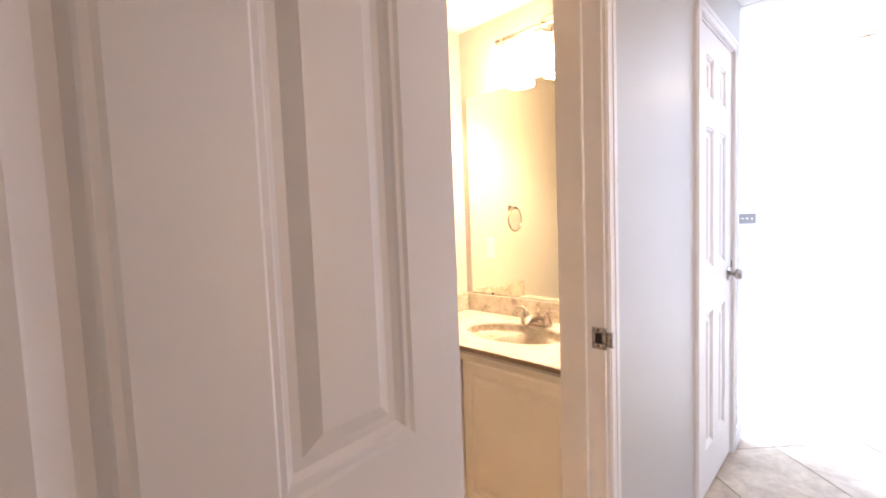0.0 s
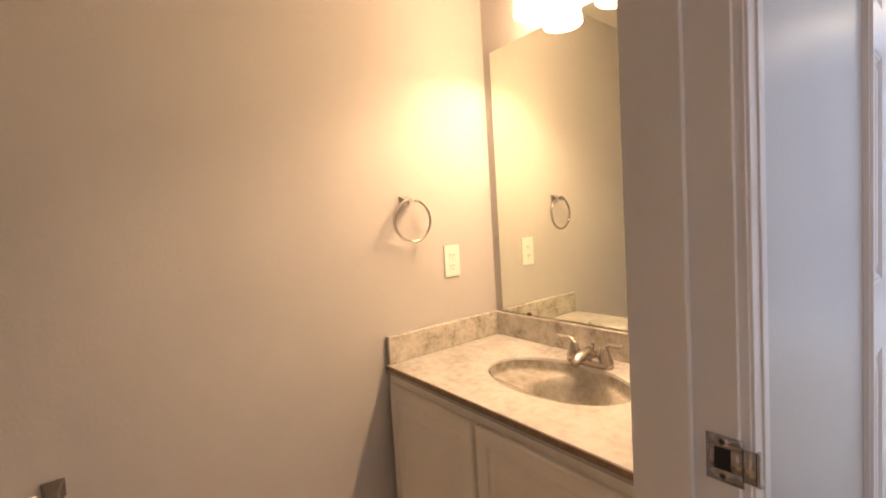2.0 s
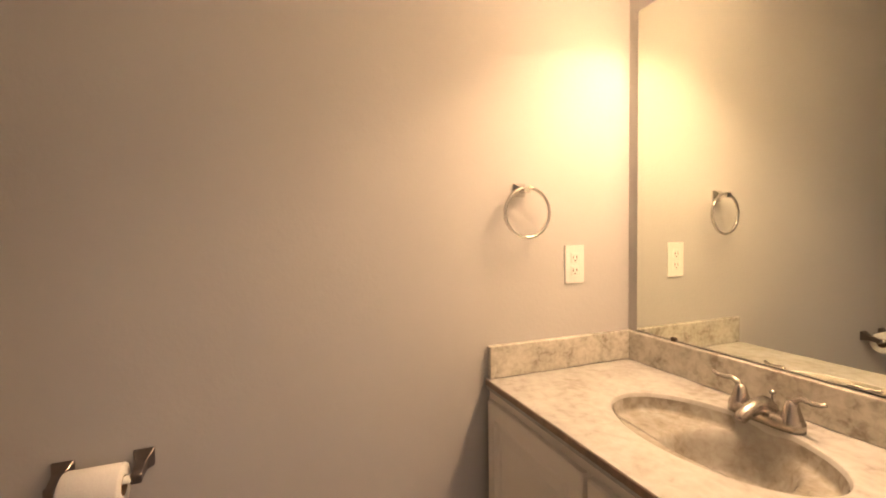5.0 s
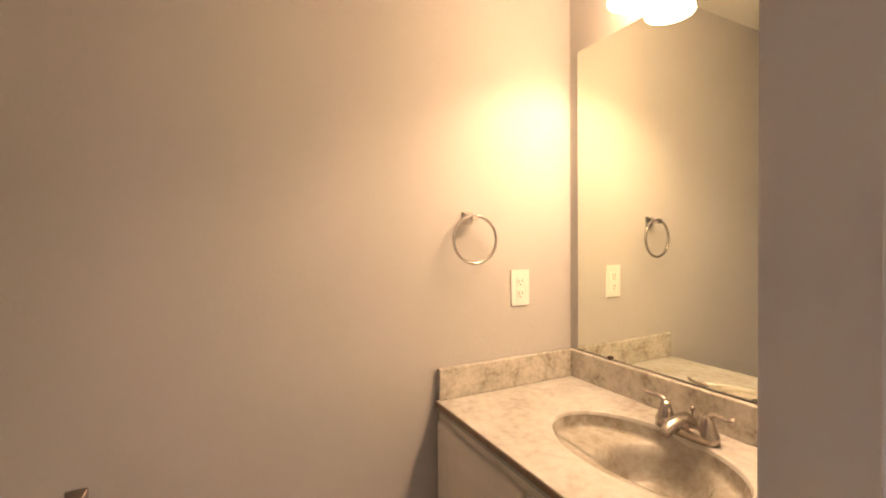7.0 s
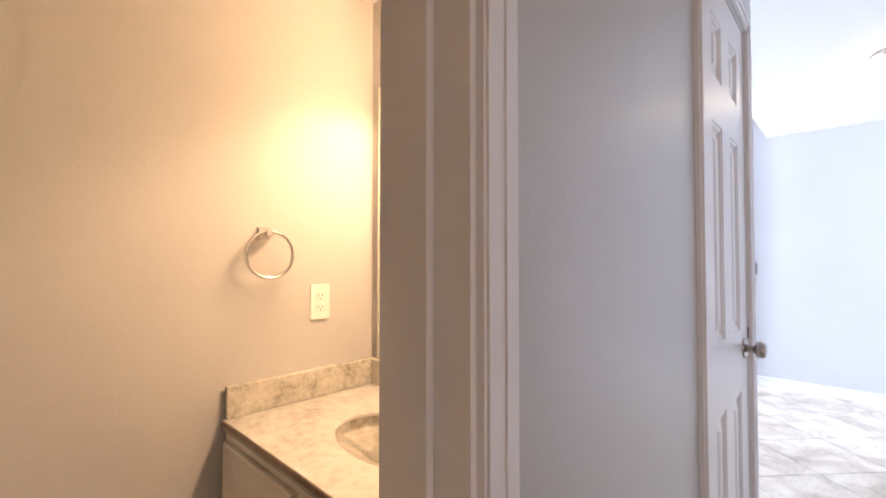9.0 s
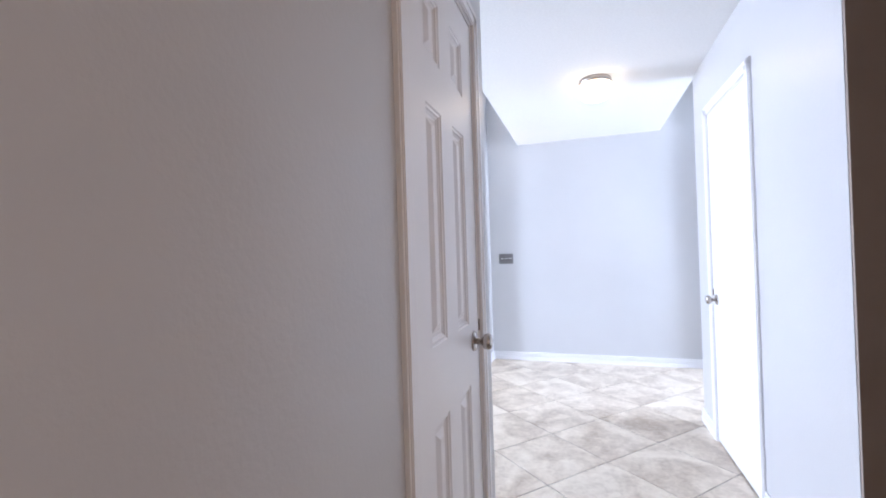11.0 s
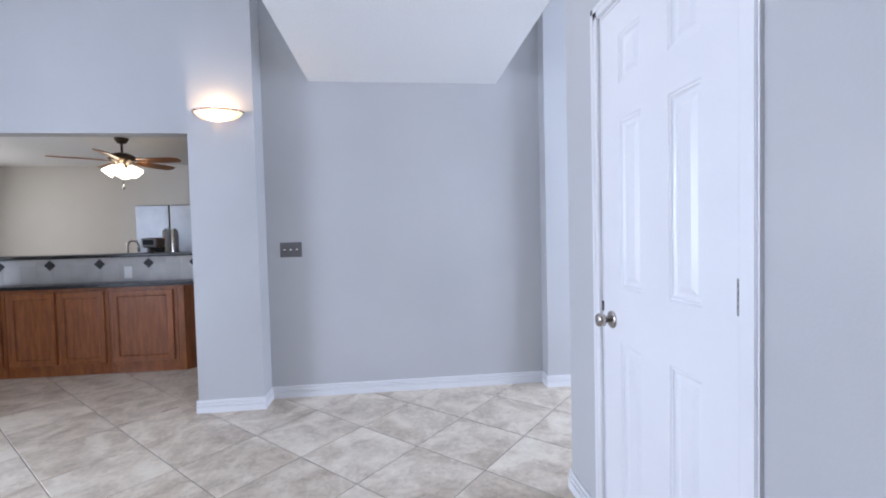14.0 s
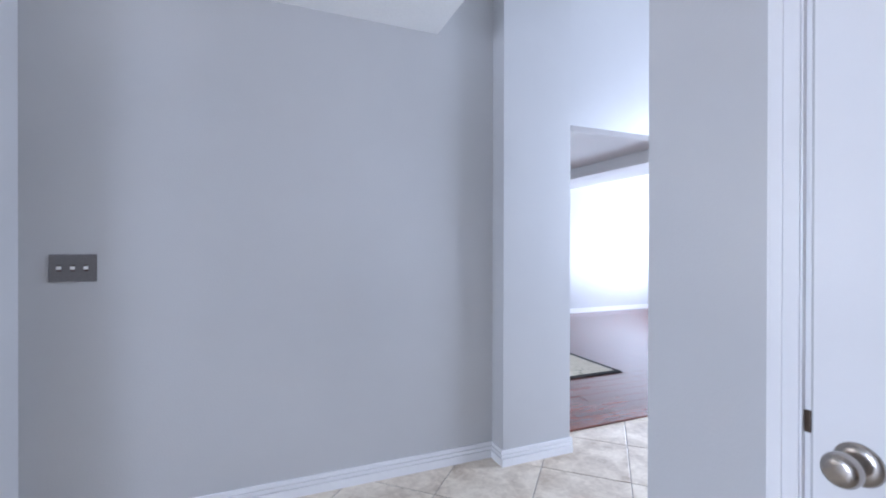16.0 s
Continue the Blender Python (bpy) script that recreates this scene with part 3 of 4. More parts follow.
vanity = thing("vanity_cabinet", pose(VX0, VY0 + 0.03, 0), "cream painted bathroom vanity cabinet with raised-panel doors", "cabinet")
W, D = VX1 - VX0, VY1 - VY0 - 0.03
bm = bmesh.new()
box(bm, 0, 0.018, 0, D, 0.0, VZ - 0.032)
box(bm, W - 0.018, W, 0, D, 0.0, VZ - 0.032)
box(bm, 0.018, W - 0.018, 0.06, 0.075, 0.0, 0.10)
box(bm, 0.018, W - 0.018, 0.06, D, 0.10, 0.115)
box(bm, 0.018, W - 0.018, D - 0.012, D, 0.115, VZ - 0.032)
part("body", bm, VANITY_PAINT, vanity)
bm = bmesh.new()
box(bm, 0, W, -0.018, 0, VZ - 0.075, VZ - 0.032, 0.001)
box(bm, 0, W, -0.018, 0, 0.10, 0.14, 0.001)
for x in (0.0, W * 0.46 - 0.02, W - 0.035):
    box(bm, x, x + 0.035, -0.0175, 0, 0.135, VZ - 0.07, 0.001)
part("face_frame", bm, VANITY_PAINT, vanity)


def raised_door(bm, x0, x1, z0, z1, y):
    """Overlay cabinet door with a raised centre field, front towards -y."""
    prof = ((0.0, 0.0), (0.0, 0.014), (0.004, 0.018), (0.042, 0.018), (0.048, 0.0125), (0.055, 0.0105), (0.062, 0.0105), (0.085, 0.0165), (0.088, 0.0165))
    rings = [[bm.verts.new(p) for p in ((x0 + i, y - d, z0 + i), (x1 - i, y - d, z0 + i), (x1 - i, y - d, z1 - i), (x0 + i, y - d, z1 - i))] for i, d in prof]
    for a, b in zip(rings, rings[1:]):
        for i in range(4):
            bm.faces.new((a[i], a[(i + 1) % 4], b[(i + 1) % 4], b[i]))
    bm.faces.new(rings[-1])
    bm.faces.new(rings[0][::-1])


for x0, x1 in ((0.022, W * 0.46 - 0.012), (W * 0.46 + 0.004, W - 0.022)):
    bm = bmesh.new()
    raised_door(bm, x0, x1, 0.125, VZ - 0.060, -0.0185)
    part("door", bm, VANITY_PAINT, vanity)

# worktop with a moulded oval basin
counter = thing("vanity_worktop", pose(VX0, VY0, VZ), "beige veined cultured marble vanity top with moulded oval basin", "vanity top")
BX, BY, RA, RB = -0.981 - VX0, 3.005 - VY0, 0.245, 0.158
CW_, CD = VX1 - VX0, VY1 - VY0
bm = bmesh.new()
N = 72


def ease(x):
    x = min(max(x, 0.0), 1.0)
    return x * x * (3 - 2 * x)


def basin_depth(u, v):
    """Depth at a place of the unit oval: a steep lip all round but the front, sloping ends, and a deeper bowl set back."""
    r = math.hypot(u, v)
    lip = 0.044 * ease((1 - r) / 0.07) * (0.15 + 0.85 * ease((v + 0.80) / 0.6))
    slope = 0.018 * (1 - r)
    q = math.hypot((u - 0.08) / 0.54, (v - 0.12) / 0.90)
    return -(lip + slope + 0.086 * ease((1.0 - q) / 0.24))


rings = []
for f in (1.0, 0.99, 0.978, 0.965, 0.95, 0.93, 0.90, 0.86, 0.81, 0.76, 0.71, 0.66, 0.61, 0.56, 0.51, 0.46, 0.41, 0.35, 0.27, 0.17, 0.08):
    ring = []
    for i in range(N):
        a = 2 * math.pi * i / N
        u, v = f * math.cos(a), f * math.sin(a)
        ring.append(bm.verts.new((BX + RA * u, BY + RB * v, basin_depth(u, v))))
    rings.append(ring)
outer = []
for i in range(N):
    a = 2 * math.pi * i / N
    c, s = math.cos(a), math.sin(a)
    tx = ((CW_ - BX) / c) if c > 1e-6 else ((-BX) / c if c < -1e-6 else 1e9)
    ty = ((CD - BY) / s) if s > 1e-6 else ((-BY) / s if s < -1e-6 else 1e9)
    t = min(tx, ty)
    outer.append(bm.verts.new((BX + t * c, BY + t * s, 0)))
for a, b in zip([outer] + rings[:2], rings[:3]):
    for i in range(N):
        f = bm.faces.new((a[i], a[(i + 1) % N], b[(i + 1) % N], b[i]))
        f.smooth = a is not outer
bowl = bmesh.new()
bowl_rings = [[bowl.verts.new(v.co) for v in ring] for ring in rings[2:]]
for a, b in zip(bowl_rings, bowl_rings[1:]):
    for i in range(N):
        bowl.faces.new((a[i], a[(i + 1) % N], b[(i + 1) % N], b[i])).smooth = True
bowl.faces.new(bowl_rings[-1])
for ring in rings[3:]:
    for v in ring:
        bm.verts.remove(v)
low = [bm.verts.new((v.co.x, v.co.y, -0.03)) for v in outer]
for i in range(N):
    bm.faces.new((outer[i], outer[(i + 1) % N], low[(i + 1) % N], low[i]))
# square corners
for cx, cy in ((0, 0), (CW_, 0), (CW_, CD), (0, CD)):
    near = sorted(range(N), key=lambda i: (outer[i].co.x - cx) ** 2 + (outer[i].co.y - cy) ** 2)[0]
    outer[near].co.x = low[near].co.x = cx
    outer[near].co.y = low[near].co.y = cy
top = part("slab", bm, MARBLE, counter)
part("basin", bowl, BASIN_SHADED, counter, "veined moulded oval basin with shade in its colour")
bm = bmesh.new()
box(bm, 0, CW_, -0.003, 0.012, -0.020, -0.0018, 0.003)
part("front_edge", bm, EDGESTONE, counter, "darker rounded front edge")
bm = bmesh.new()
box(bm, 0.0205, CW_, CD - 0.020, CD, 0.0005, 0.098, 0.004)
part("backsplash", bm, SPLASHMARBLE, counter, "veined brown marble backsplash")
bm = bmesh.new()
box(bm, 0, 0.020, 0.006, CD, 0.0005, 0.100, 0.004)
part("side_splash", bm, SPLASHMARBLE, counter, "veined grey-brown marble side splash")
bm = bmesh.new()
lathe(bm, ((0.024, -0.142), (0.024, -0.1375), (0.020, -0.1355), (0.016, -0.137), (0.014, -0.1340), (0.010, -0.1310), (0.0, -0.1305)), Matrix.Translation((BX, BY + 0.004, -0.006)), 24, caps=False)
part("drain", bm, BRONZE, counter, "dark metal pop-up drain")

# faucet
FX, FY = -0.971, 3.175
faucet = thing("faucet", pose(FX, FY, VZ + 0.001), "brushed nickel two-handle centreset faucet on the vanity top", "faucet")
bm = bmesh.new()
pts = []
for i in range(40):
    a = 2 * math.pi * i / 40
    c, s = math.cos(a), math.sin(a)
    pts.append((math.copysign(abs(c) ** 0.7, c), math.copysign(abs(s) ** 0.7, s)))
prof = ((1.0, 0.0), (1.0, 0.014), (0.975, 0.021), (0.90, 0.026), (0.6, 0.029))
rs = [[bm.verts.new((0.082 * (1 - (1 - f) * 0.35) * px, 0.027 * f * py, z)) for px, py in pts] for f, z in prof]
for a, b in zip(rs, rs[1:]):
    for i in range(40):
        f = bm.faces.new((a[i], a[(i + 1) % 40], b[(i + 1) % 40], b[i]))
        f.smooth = True
bm.faces.new(rs[0][::-1])
bm.faces.new(rs[-1])
part("base", bm, NICKEL, faucet)
bm = bmesh.new()
tube(bm, [(0, 0.014, 0.010), (0, 0.010, 0.026), (0, -0.004, 0.036), (0, -0.030, 0.038), (0, -0.060, 0.031), (0, -0.082, 0.020), (0, -0.087, 0.014)],
     [0.022, 0.0225, 0.022, 0.0185, 0.016, 0.0135, 0.011], 20)
part("spout", bm, NICKEL, faucet)
bm = bmesh.new()
lathe(bm, ((0.0025, 0.022), (0.0025, 0.056), (0.006, 0.058), (0.007, 0.063), (0.004, 0.067), (0.0, 0.068)), Matrix.Translation((0, 0.026, 0)), 12, caps=False)
part("lift_rod", bm, NICKEL, faucet)
for sx in (-1, 1):
    bm = bmesh.new()
    lathe(bm, ((0.0245, 0.014), (0.0235, 0.022), (0.019, 0.036), (0.0145, 0.050), (0.0125, 0.060), (0.009, 0.066), (0.0, 0.068)), Matrix.Translation((0.056 * sx, 0, 0)), 24, caps=False)
    body = part("handle_body", bm, NICKEL, faucet)
    bm = bmesh.new()
    tube(bm, [(0.056 * sx, 0, 0.058), (0.064 * sx, 0.0, 0.071), (0.078 * sx, -0.002, 0.077), (0.095 * sx, -0.004, 0.074), (0.110 * sx, -0.006, 0.075), (0.122 * sx, -0.007, 0.081)],
         [0.0085, 0.0075, 0.0062, 0.0055, 0.0052, 0.0045], 12)
    part("lever", bm, NICKEL, body)

# mirror
mirror = thing("wall_mirror", pose(BATH_W + 0.045, BATH_N - 0.002, 0.867), "large frameless mirror above the vanity backsplash", "mirror")
MW = HALL_L - TL - BATH_W - 0.05
bm = bmesh.new()
box(bm, 0, MW, -0.006, 0, 0.0015, 1.071, 0.0015)
part("glass", bm, MIRROR, mirror)
bm = bmesh.new()
box(bm, 0, MW, -0.0085, -0.0062, -0.0020, 0.0030, 0.0006)
box(bm, 0, MW, -0.0085, 0, -0.0020, 0.0010, 0.0004)
part("channel", bm, CHROME, mirror, "thin chrome bottom channel")
for x in (0.14, 0.74):
    bm = bmesh.new()
    box(bm, x, x + 0.016, -0.0115, -0.0091, -0.003, 0.010, 0.001)
    part("clip", bm, BRONZE, mirror, "dark mirror clip")

# vanity light
LX = -0.925
light = thing("vanity_light", pose(LX, BATH_N, 2.15), "nickel vanity light bar with three lit frosted glass shades", "wall lamp")
bm = bmesh.new()
lathe(bm, ((0.055, 0.0), (0.055, 0.012), (0.045, 0.022), (0.0, 0.024)), pose(0, -0.001, 0, 90, 0, 0), 32, caps=False)
part("back_plate", bm, NICKEL, light)
bm = bmesh.new()
tube(bm, [(-0.27, -0.055, 0.0), (0.27, -0.055, 0.0)], 0.010, 14)
tube(bm, [(0, -0.01, 0), (0, -0.055, 0)], 0.012, 12)
part("bar", bm, NICKEL, light)
for x in (-0.215, 0.0, 0.215):
    bm = bmesh.new()
    tube(bm, [(x, -0.055, 0.0), (x, -0.072, 0.004), (x, -0.085, -0.012), (x, -0.088, -0.035)], 0.007, 10)
    lathe(bm, ((0.010, -0.030), (0.024, -0.036), (0.026, -0.060), (0.022, -0.064)), Matrix.Translation((x, -0.088, 0)), 20)
    arm = part("arm", bm, NICKEL, light)
    bm = bmesh.new()
    lathe(bm, ((0.026, -0.055), (0.040, -0.066), (0.054, -0.097), (0.063, -0.145), (0.070, -0.199), (0.067, -0.200), (0.059, -0.145), (0.050, -0.100), (0.037, -0.071), (0.022, -0.060)),
          Matrix.Translation((x, -0.088, 0)), 28, caps=False)
    part("shade", bm, SHADE, arm, "lit frosted glass bell shade")
    bm = bmesh.new()
    lathe(bm, ((0.012, -0.062), (0.012, -0.150), (0.0, -0.153)), Matrix.Translation((x, -0.088, 0)), 14, caps=False)
    part("socket", bm, PLASTIC, arm, "white lamp socket")
    bm = bmesh.new()
    lathe(bm, ((0.012, -0.150), (0.016, -0.153), (0.022, -0.166), (0.023, -0.1665)), Matrix.Translation((x, -0.088, 0)), 18, caps=False)
    part("bulb_neck", bm, PLASTIC, arm, "white flood bulb neck")
    bm = bmesh.new()
    lathe(bm, ((0.023, -0.1665), (0.017, -0.1675), (0.009, -0.1682), (0.0, -0.1684)), Matrix.Translation((x, -0.088, 0)), 18, caps=False)
    part("bulb", bm, BULB, arm, "glowing flood bulb face")

# towel ring
ring = thing("towel_ring", pose(BATH_W, 2.832, 1.338), "polished chrome towel ring on the bathroom wall", "towel ring")
bm = bmesh.new()
rs = [[bm.verts.new((x, y * r, z * r)) for y, z in ((-1, -1), (1, -1), (1, 1), (-1, 1))] for x, r in ((0.0, 0.021), (0.006, 0.021), (0.011, 0.017), (0.022, 0.0105), (0.038, 0.009), (0.050, 0.0105), (0.054, 0.009))]
for a, b in zip(rs, rs[1:]):
    for i in range(4):
        bm.faces.new((a[i], a[(i + 1) % 4], b[(i + 1) % 4], b[i]))
bm.faces.new(rs[0][::-1])
bm.faces.new(rs[-1])
part("post", bm, CHROME, ring)
bm = bmesh.new()
RR = 0.075
tube(bm, [(0.044 + 0.004 * math.sin(a), RR * math.sin(a) + 0.006, -0.070 + RR * math.cos(a)) for a in [2 * math.pi * i / 56 for i in range(57)]], 0.0056, 10)
part("hoop", bm, CHROME, ring)

# outlet
outlet = thing("wall_outlet", pose(BATH_W, 3.042, 1.101), "white duplex wall outlet above the vanity side splash", "outlet")
bm = bmesh.new()
box(bm, 0.0, 0.006, -0.038, 0.038, -0.063, 0.063, 0.0025)
part("plate", bm, PLASTIC, outlet)
for z in (-0.021, 0.021):
    bm = bmesh.new()
    box(bm, 0.004, 0.0072, -0.0165, 0.0165, z - 0.0165, z + 0.0165, 0.003)
    face = part("socket", bm, PLASTIC, outlet)
    bm = bmesh.new()
    box(bm, 0.0068, 0.0075, -0.008, -0.0055, z - 0.003, z + 0.007)
    box(bm, 0.0068, 0.0075, 0.0055, 0.008, z - 0.003, z + 0.007)
    box(bm, 0.0068, 0.0075, -0.0022, 0.0022, z - 0.012, z - 0.008)
    part("slots", bm, BLACK, face, "dark socket slots")
bm = bmesh.new()
lathe(bm, ((0.0032, 0.0055), (0.003, 0.0068), (0.0, 0.007)), pose(0, 0, 0, 0, 90, 0), 10, caps=False)
part("screw", bm, PLASTIC, outlet)

# toilet paper holder and roll
holder = thing("paper_holder", pose(BATH_W, 1.756, 0.692), "dark nickel toilet paper holder on the bathroom wall", "paper holder")
for y in (-0.078, 0.072):
    bm = bmesh.new()
    rs = [[bm.verts.new((x, y + p * r, q * r + dz)) for p, q in ((-1, -1), (1, -1), (1, 1), (-1, 1))]
          for x, r, dz in ((0.0, 0.021, 0.006), (0.005, 0.021, 0.006), (0.012, 0.018, 0.004), (0.028, 0.012, 0.000), (0.055, 0.010, -0.007), (0.068, 0.011, -0.010), (0.071, 0.008, -0.010))]
    for a, b in zip(rs, rs[1:]):
        for i in range(4):
            bm.faces.new((a[i], a[(i + 1) % 4], b[(i + 1) % 4], b[i]))
    bm.faces.new(rs[0][::-1])
    bm.faces.new(rs[-1])
    bmesh.ops.bevel(bm, geom=list(bm.edges), offset=0.0015, segments=1, affect="EDGES")
    part("post", bm, DARKNICKEL, holder)
bm = bmesh.new()
tube(bm, [(0.062, -0.072, -0.010), (0.062, 0.066, -0.010)], 0.0085, 16)
part("roller", bm, PLASTIC, holder, "pale spring roller")
roll = thing("toilet_paper_roll", pose(BATH_W + 0.062, 1.752, 0.671), "white toilet paper roll on the wall holder", "paper roll")
bm = bmesh.new()
lathe(bm, ((0.021, -0.053), (0.046, -0.053), (0.0475, -0.050), (0.0475, 0.050), (0.046, 0.053), (0.021, 0.053), (0.021, -0.053)), pose(0, 0, 0, 90, 0, 0), 40, caps=False)
for f in bm.faces:
    f.smooth = len(f.verts) == 4 and abs(f.normal.y) < 0.5
sheet0 = [(0.0478, 0.0), (0.0482, -0.012), (0.0480, -0.030), (0.0470, -0.048)]
for (xa, za), (xb, zb) in zip(sheet0, sheet0[1:]):
    bm.faces.new([bm.verts.new(p) for p in ((xa, -0.052, za), (xa, 0.052, za), (xb, 0.052, zb), (xb, -0.052, zb))])
part("paper", bm, PAPER, roll)
bm = bmesh.new()
lathe(bm, ((0.0195, -0.0535), (0.0208, -0.0535), (0.0208, 0.0535), (0.0195, 0.0535), (0.0195, -0.0535)), pose(0, 0, 0, 90, 0, 0), 28, caps=False)
part("core", bm, CARD, roll, "brown cardboard core")

# ---------------------------------------------------------------- entry: lamps and switch
dome = thing("ceiling_light", pose(0.12, 5.83, ENTRY_CEIL), "lit opal glass dome ceiling light with nickel band", "ceiling light")
bm = bmesh.new()
lathe(bm, ((0.0, 0.0), (0.108, 0.0), (0.112, -0.004), (0.112, -0.034), (0.105, -0.038), (0.0, -0.038)), steps=48, caps=False)
part("canopy", bm, NICKEL, dome, "brushed nickel canopy band")
bm = bmesh.new()
lathe(bm, [(0.100, -0.036), (0.116, -0.046), (0.122, -0.064), (0.120, -0.085), (0.108, -0.112), (0.086, -0.134), (0.055, -0.147), (0.022, -0.152), (0.0, -0.153)], steps=48, caps=False)
part("shade", bm, DOME, dome, "lit opal glass")

sconce = thing("wall_sconce", pose(-1.275, COL_L, 2.165), "half-bowl lit alabaster sconce with nickel rim on the pier", "wall lamp")
bm = bmesh.new()
K = 24
prof = ((0.165, 0.0), (0.160, -0.014), (0.142, -0.031), (0.110, -0.047), (0.060, -0.059), (0.0, -0.063))
rs = [[bm.verts.new((r * math.cos(a), -0.62 * r * math.sin(a), h)) for a in [math.pi * i / K for i in range(K + 1)]] for r, h in prof]
for a, b in zip(rs, rs[1:]):
    for i in range(K):
        f = bm.faces.new((a[i], a[i + 1], b[i + 1], b[i]))
        f.smooth = True
part("bowl", bm, SCONCE, sconce, "lit alabaster glass half bowl")
bm = bmesh.new()
tube(bm, [(0.172 * math.cos(a), -0.62 * 0.172 * math.sin(a) - 0.003, 0.002) for a in [math.pi * i / 30 for i in range(31)]], 0.0075, 10)
part("rim", bm, NICKEL, sconce, "brushed nickel rim band")
for x in (-0.11, 0.0, 0.11):
    bm = bmesh.new()
    yy = -0.62 * math.sqrt(0.176 ** 2 - x * x) - 0.003
    lathe(bm, ((0.011, 0.0), (0.010, 0.007), (0.0, 0.010)), pose(x, yy, 0.002, 90, 0, 0), 12, caps=False)
    part("stud", bm, CHROME, sconce, "chrome rim stud")
bm = bmesh.new()
box(bm, -0.06, 0.06, -0.012, 0.001, -0.045, -0.002, 0.004)
part("back_plate", bm, NICKEL, sconce)
bm = bmesh.new()
lathe(bm, ((0.010, -0.045), (0.020, -0.030), (0.026, -0.010), (0.020, 0.008), (0.0, 0.014)), Matrix.Translation((0, -0.048, 0)), 16, caps=False)
part("bulb", bm, FILAMENT, sconce, "glowing bulb inside the bowl")

switch = thing("light_switch", pose(-0.855, NICHE_Y, 1.164), "pewter three-gang toggle switch plate on the grey wall", "light switch")
bm = bmesh.new()
box(bm, -0.082, 0.082, -0.006, 0.001, -0.058, 0.058, 0.003)
part("plate", bm, PEWTER, switch)
for x in (-0.046, 0.0, 0.046):
    bm = bmesh.new()
    box(bm, x - 0.007, x + 0.007, -0.016, -0.004, -0.006, 0.008, 0.001)
    part("toggle", bm, PLASTIC, switch, "white toggle lever")
    bm = bmesh.new()
    box(bm, x - 0.007, x + 0.007, -0.0068, -0.0055, -0.014, 0.014)
    part("toggle_slot", bm, BRONZE, switch, "dark toggle slot")
    for z in (-0.030, 0.030):
        bm = bmesh.new()
        lathe(bm, ((0.003, -0.001), (0.0028, 0.0008), (0.0, 0.001)), pose(x, -0.006, z, 90), 8, caps=False)
        part("screw", bm, PEWTER, switch)

# ---------------------------------------------------------------- kitchen beyond the opening


def base_unit(x0, x1, doors):
    ob = thing("base_cabinet", pose(x0, 8.44, 0), "honey oak kitchen base cabinet with flat panel doors", "cabinet", "oak cabinets under the bar")
    w = x1 - x0
    bm = bmesh.new()
    box(bm, 0, w, 0.0, 0.20, 0.085, 0.83, 0.002)
    box(bm, 0.0, w, 0.012, 0.20, 0.0, 0.085)
    part("body", bm, OAK, ob)
    dw = (w - 0.03 * (doors + 1)) / doors
    for i in range(doors):
        a = 0.03 + i * (dw + 0.03)
        bm = bmesh.new()
        prof = ((0.0, 0.0), (0.0, 0.016), (0.004, 0.020), (0.052, 0.020), (0.060, 0.010), (0.066, 0.009))
        rs = [[bm.verts.new(p) for p in ((a + q, -d, 0.115 + q), (a + dw - q, -d, 0.115 + q), (a + dw - q, -d, 0.795 - q), (a + q, -d, 0.795 - q))] for q, d in prof]
        for r, t in zip(rs, rs[1:]):
            for k in range(4):
                bm.faces.new((r[k], r[(k + 1) % 4], t[(k + 1) % 4], t[k]))
        bm.faces.new(rs[-1])
        bm.faces.new(rs[0][::-1])
        part("door", bm, OAK, ob)
    return ob


base_unit(-4.60, -3.67, 2)
base_unit(-3.665, -2.775, 2)
base_unit(-2.77, -2.16, 1)
end = thing("end_panel", pose(-2.155, 8.44, 0), "angled honey oak end panel of the cabinet run", "cabinet panel")
bm = bmesh.new()
pts = [(0.0, 0.0), (0.06, 0.0), (0.145, 0.12), (0.145, 0.20), (0.0, 0.20)]
lo = [bm.verts.new((x, y, 0)) for x, y in pts]
hi = [bm.verts.new((x, y, 0.83)) for x, y in pts]
for i in range(5):
    bm.faces.new((lo[i], lo[(i + 1) % 5], hi[(i + 1) % 5], hi[i]))
bm.faces.new(lo[::-1])
bm.faces.new(hi)
part("panel", bm, OAK, end)

worktop = thing("kitchen_worktop", pose(-4.6, 8.40, 0.832), "black polished granite kitchen worktop", "worktop")
bm = bmesh.new()
box(bm, 0, 3.44, 0, 0.24, 0, 0.034, 0.008)
part("slab", bm, DARKGRANITE, worktop)

bar_wall = solid("wall_bar", [(-4.6, -1.16, 8.655, 8.76, 0.832, 1.105), (-4.6, -2.0, 8.655, 8.76, 0, 0.832)], SPLASH, "low tiled bar wall behind the worktop", "wall")
bar_top = thing("bar_worktop", pose(-4.6, 8.60, 1.107), "black polished granite raised bar top", "worktop")
bm = bmesh.new()
box(bm, 0, 3.44, 0, 0.34, 0, 0.034, 0.010)
part("slab", bm, DARKGRANITE, bar_top)


def splash_tile(x0, x1, z0, z1):
    bm = bmesh.new()
    box(bm, x0, x1, 8.643, 8.654, z0, z1, 0.002)
    return part("tile", bm, SPLASH, bar_wall)


x = -4.58
while x < -1.3:
    splash_tile(x, x + 0.1475, 0.868, 1.041)
    splash_tile(x, x + 0.1475, 1.044, 1.104)
    x += 0.149
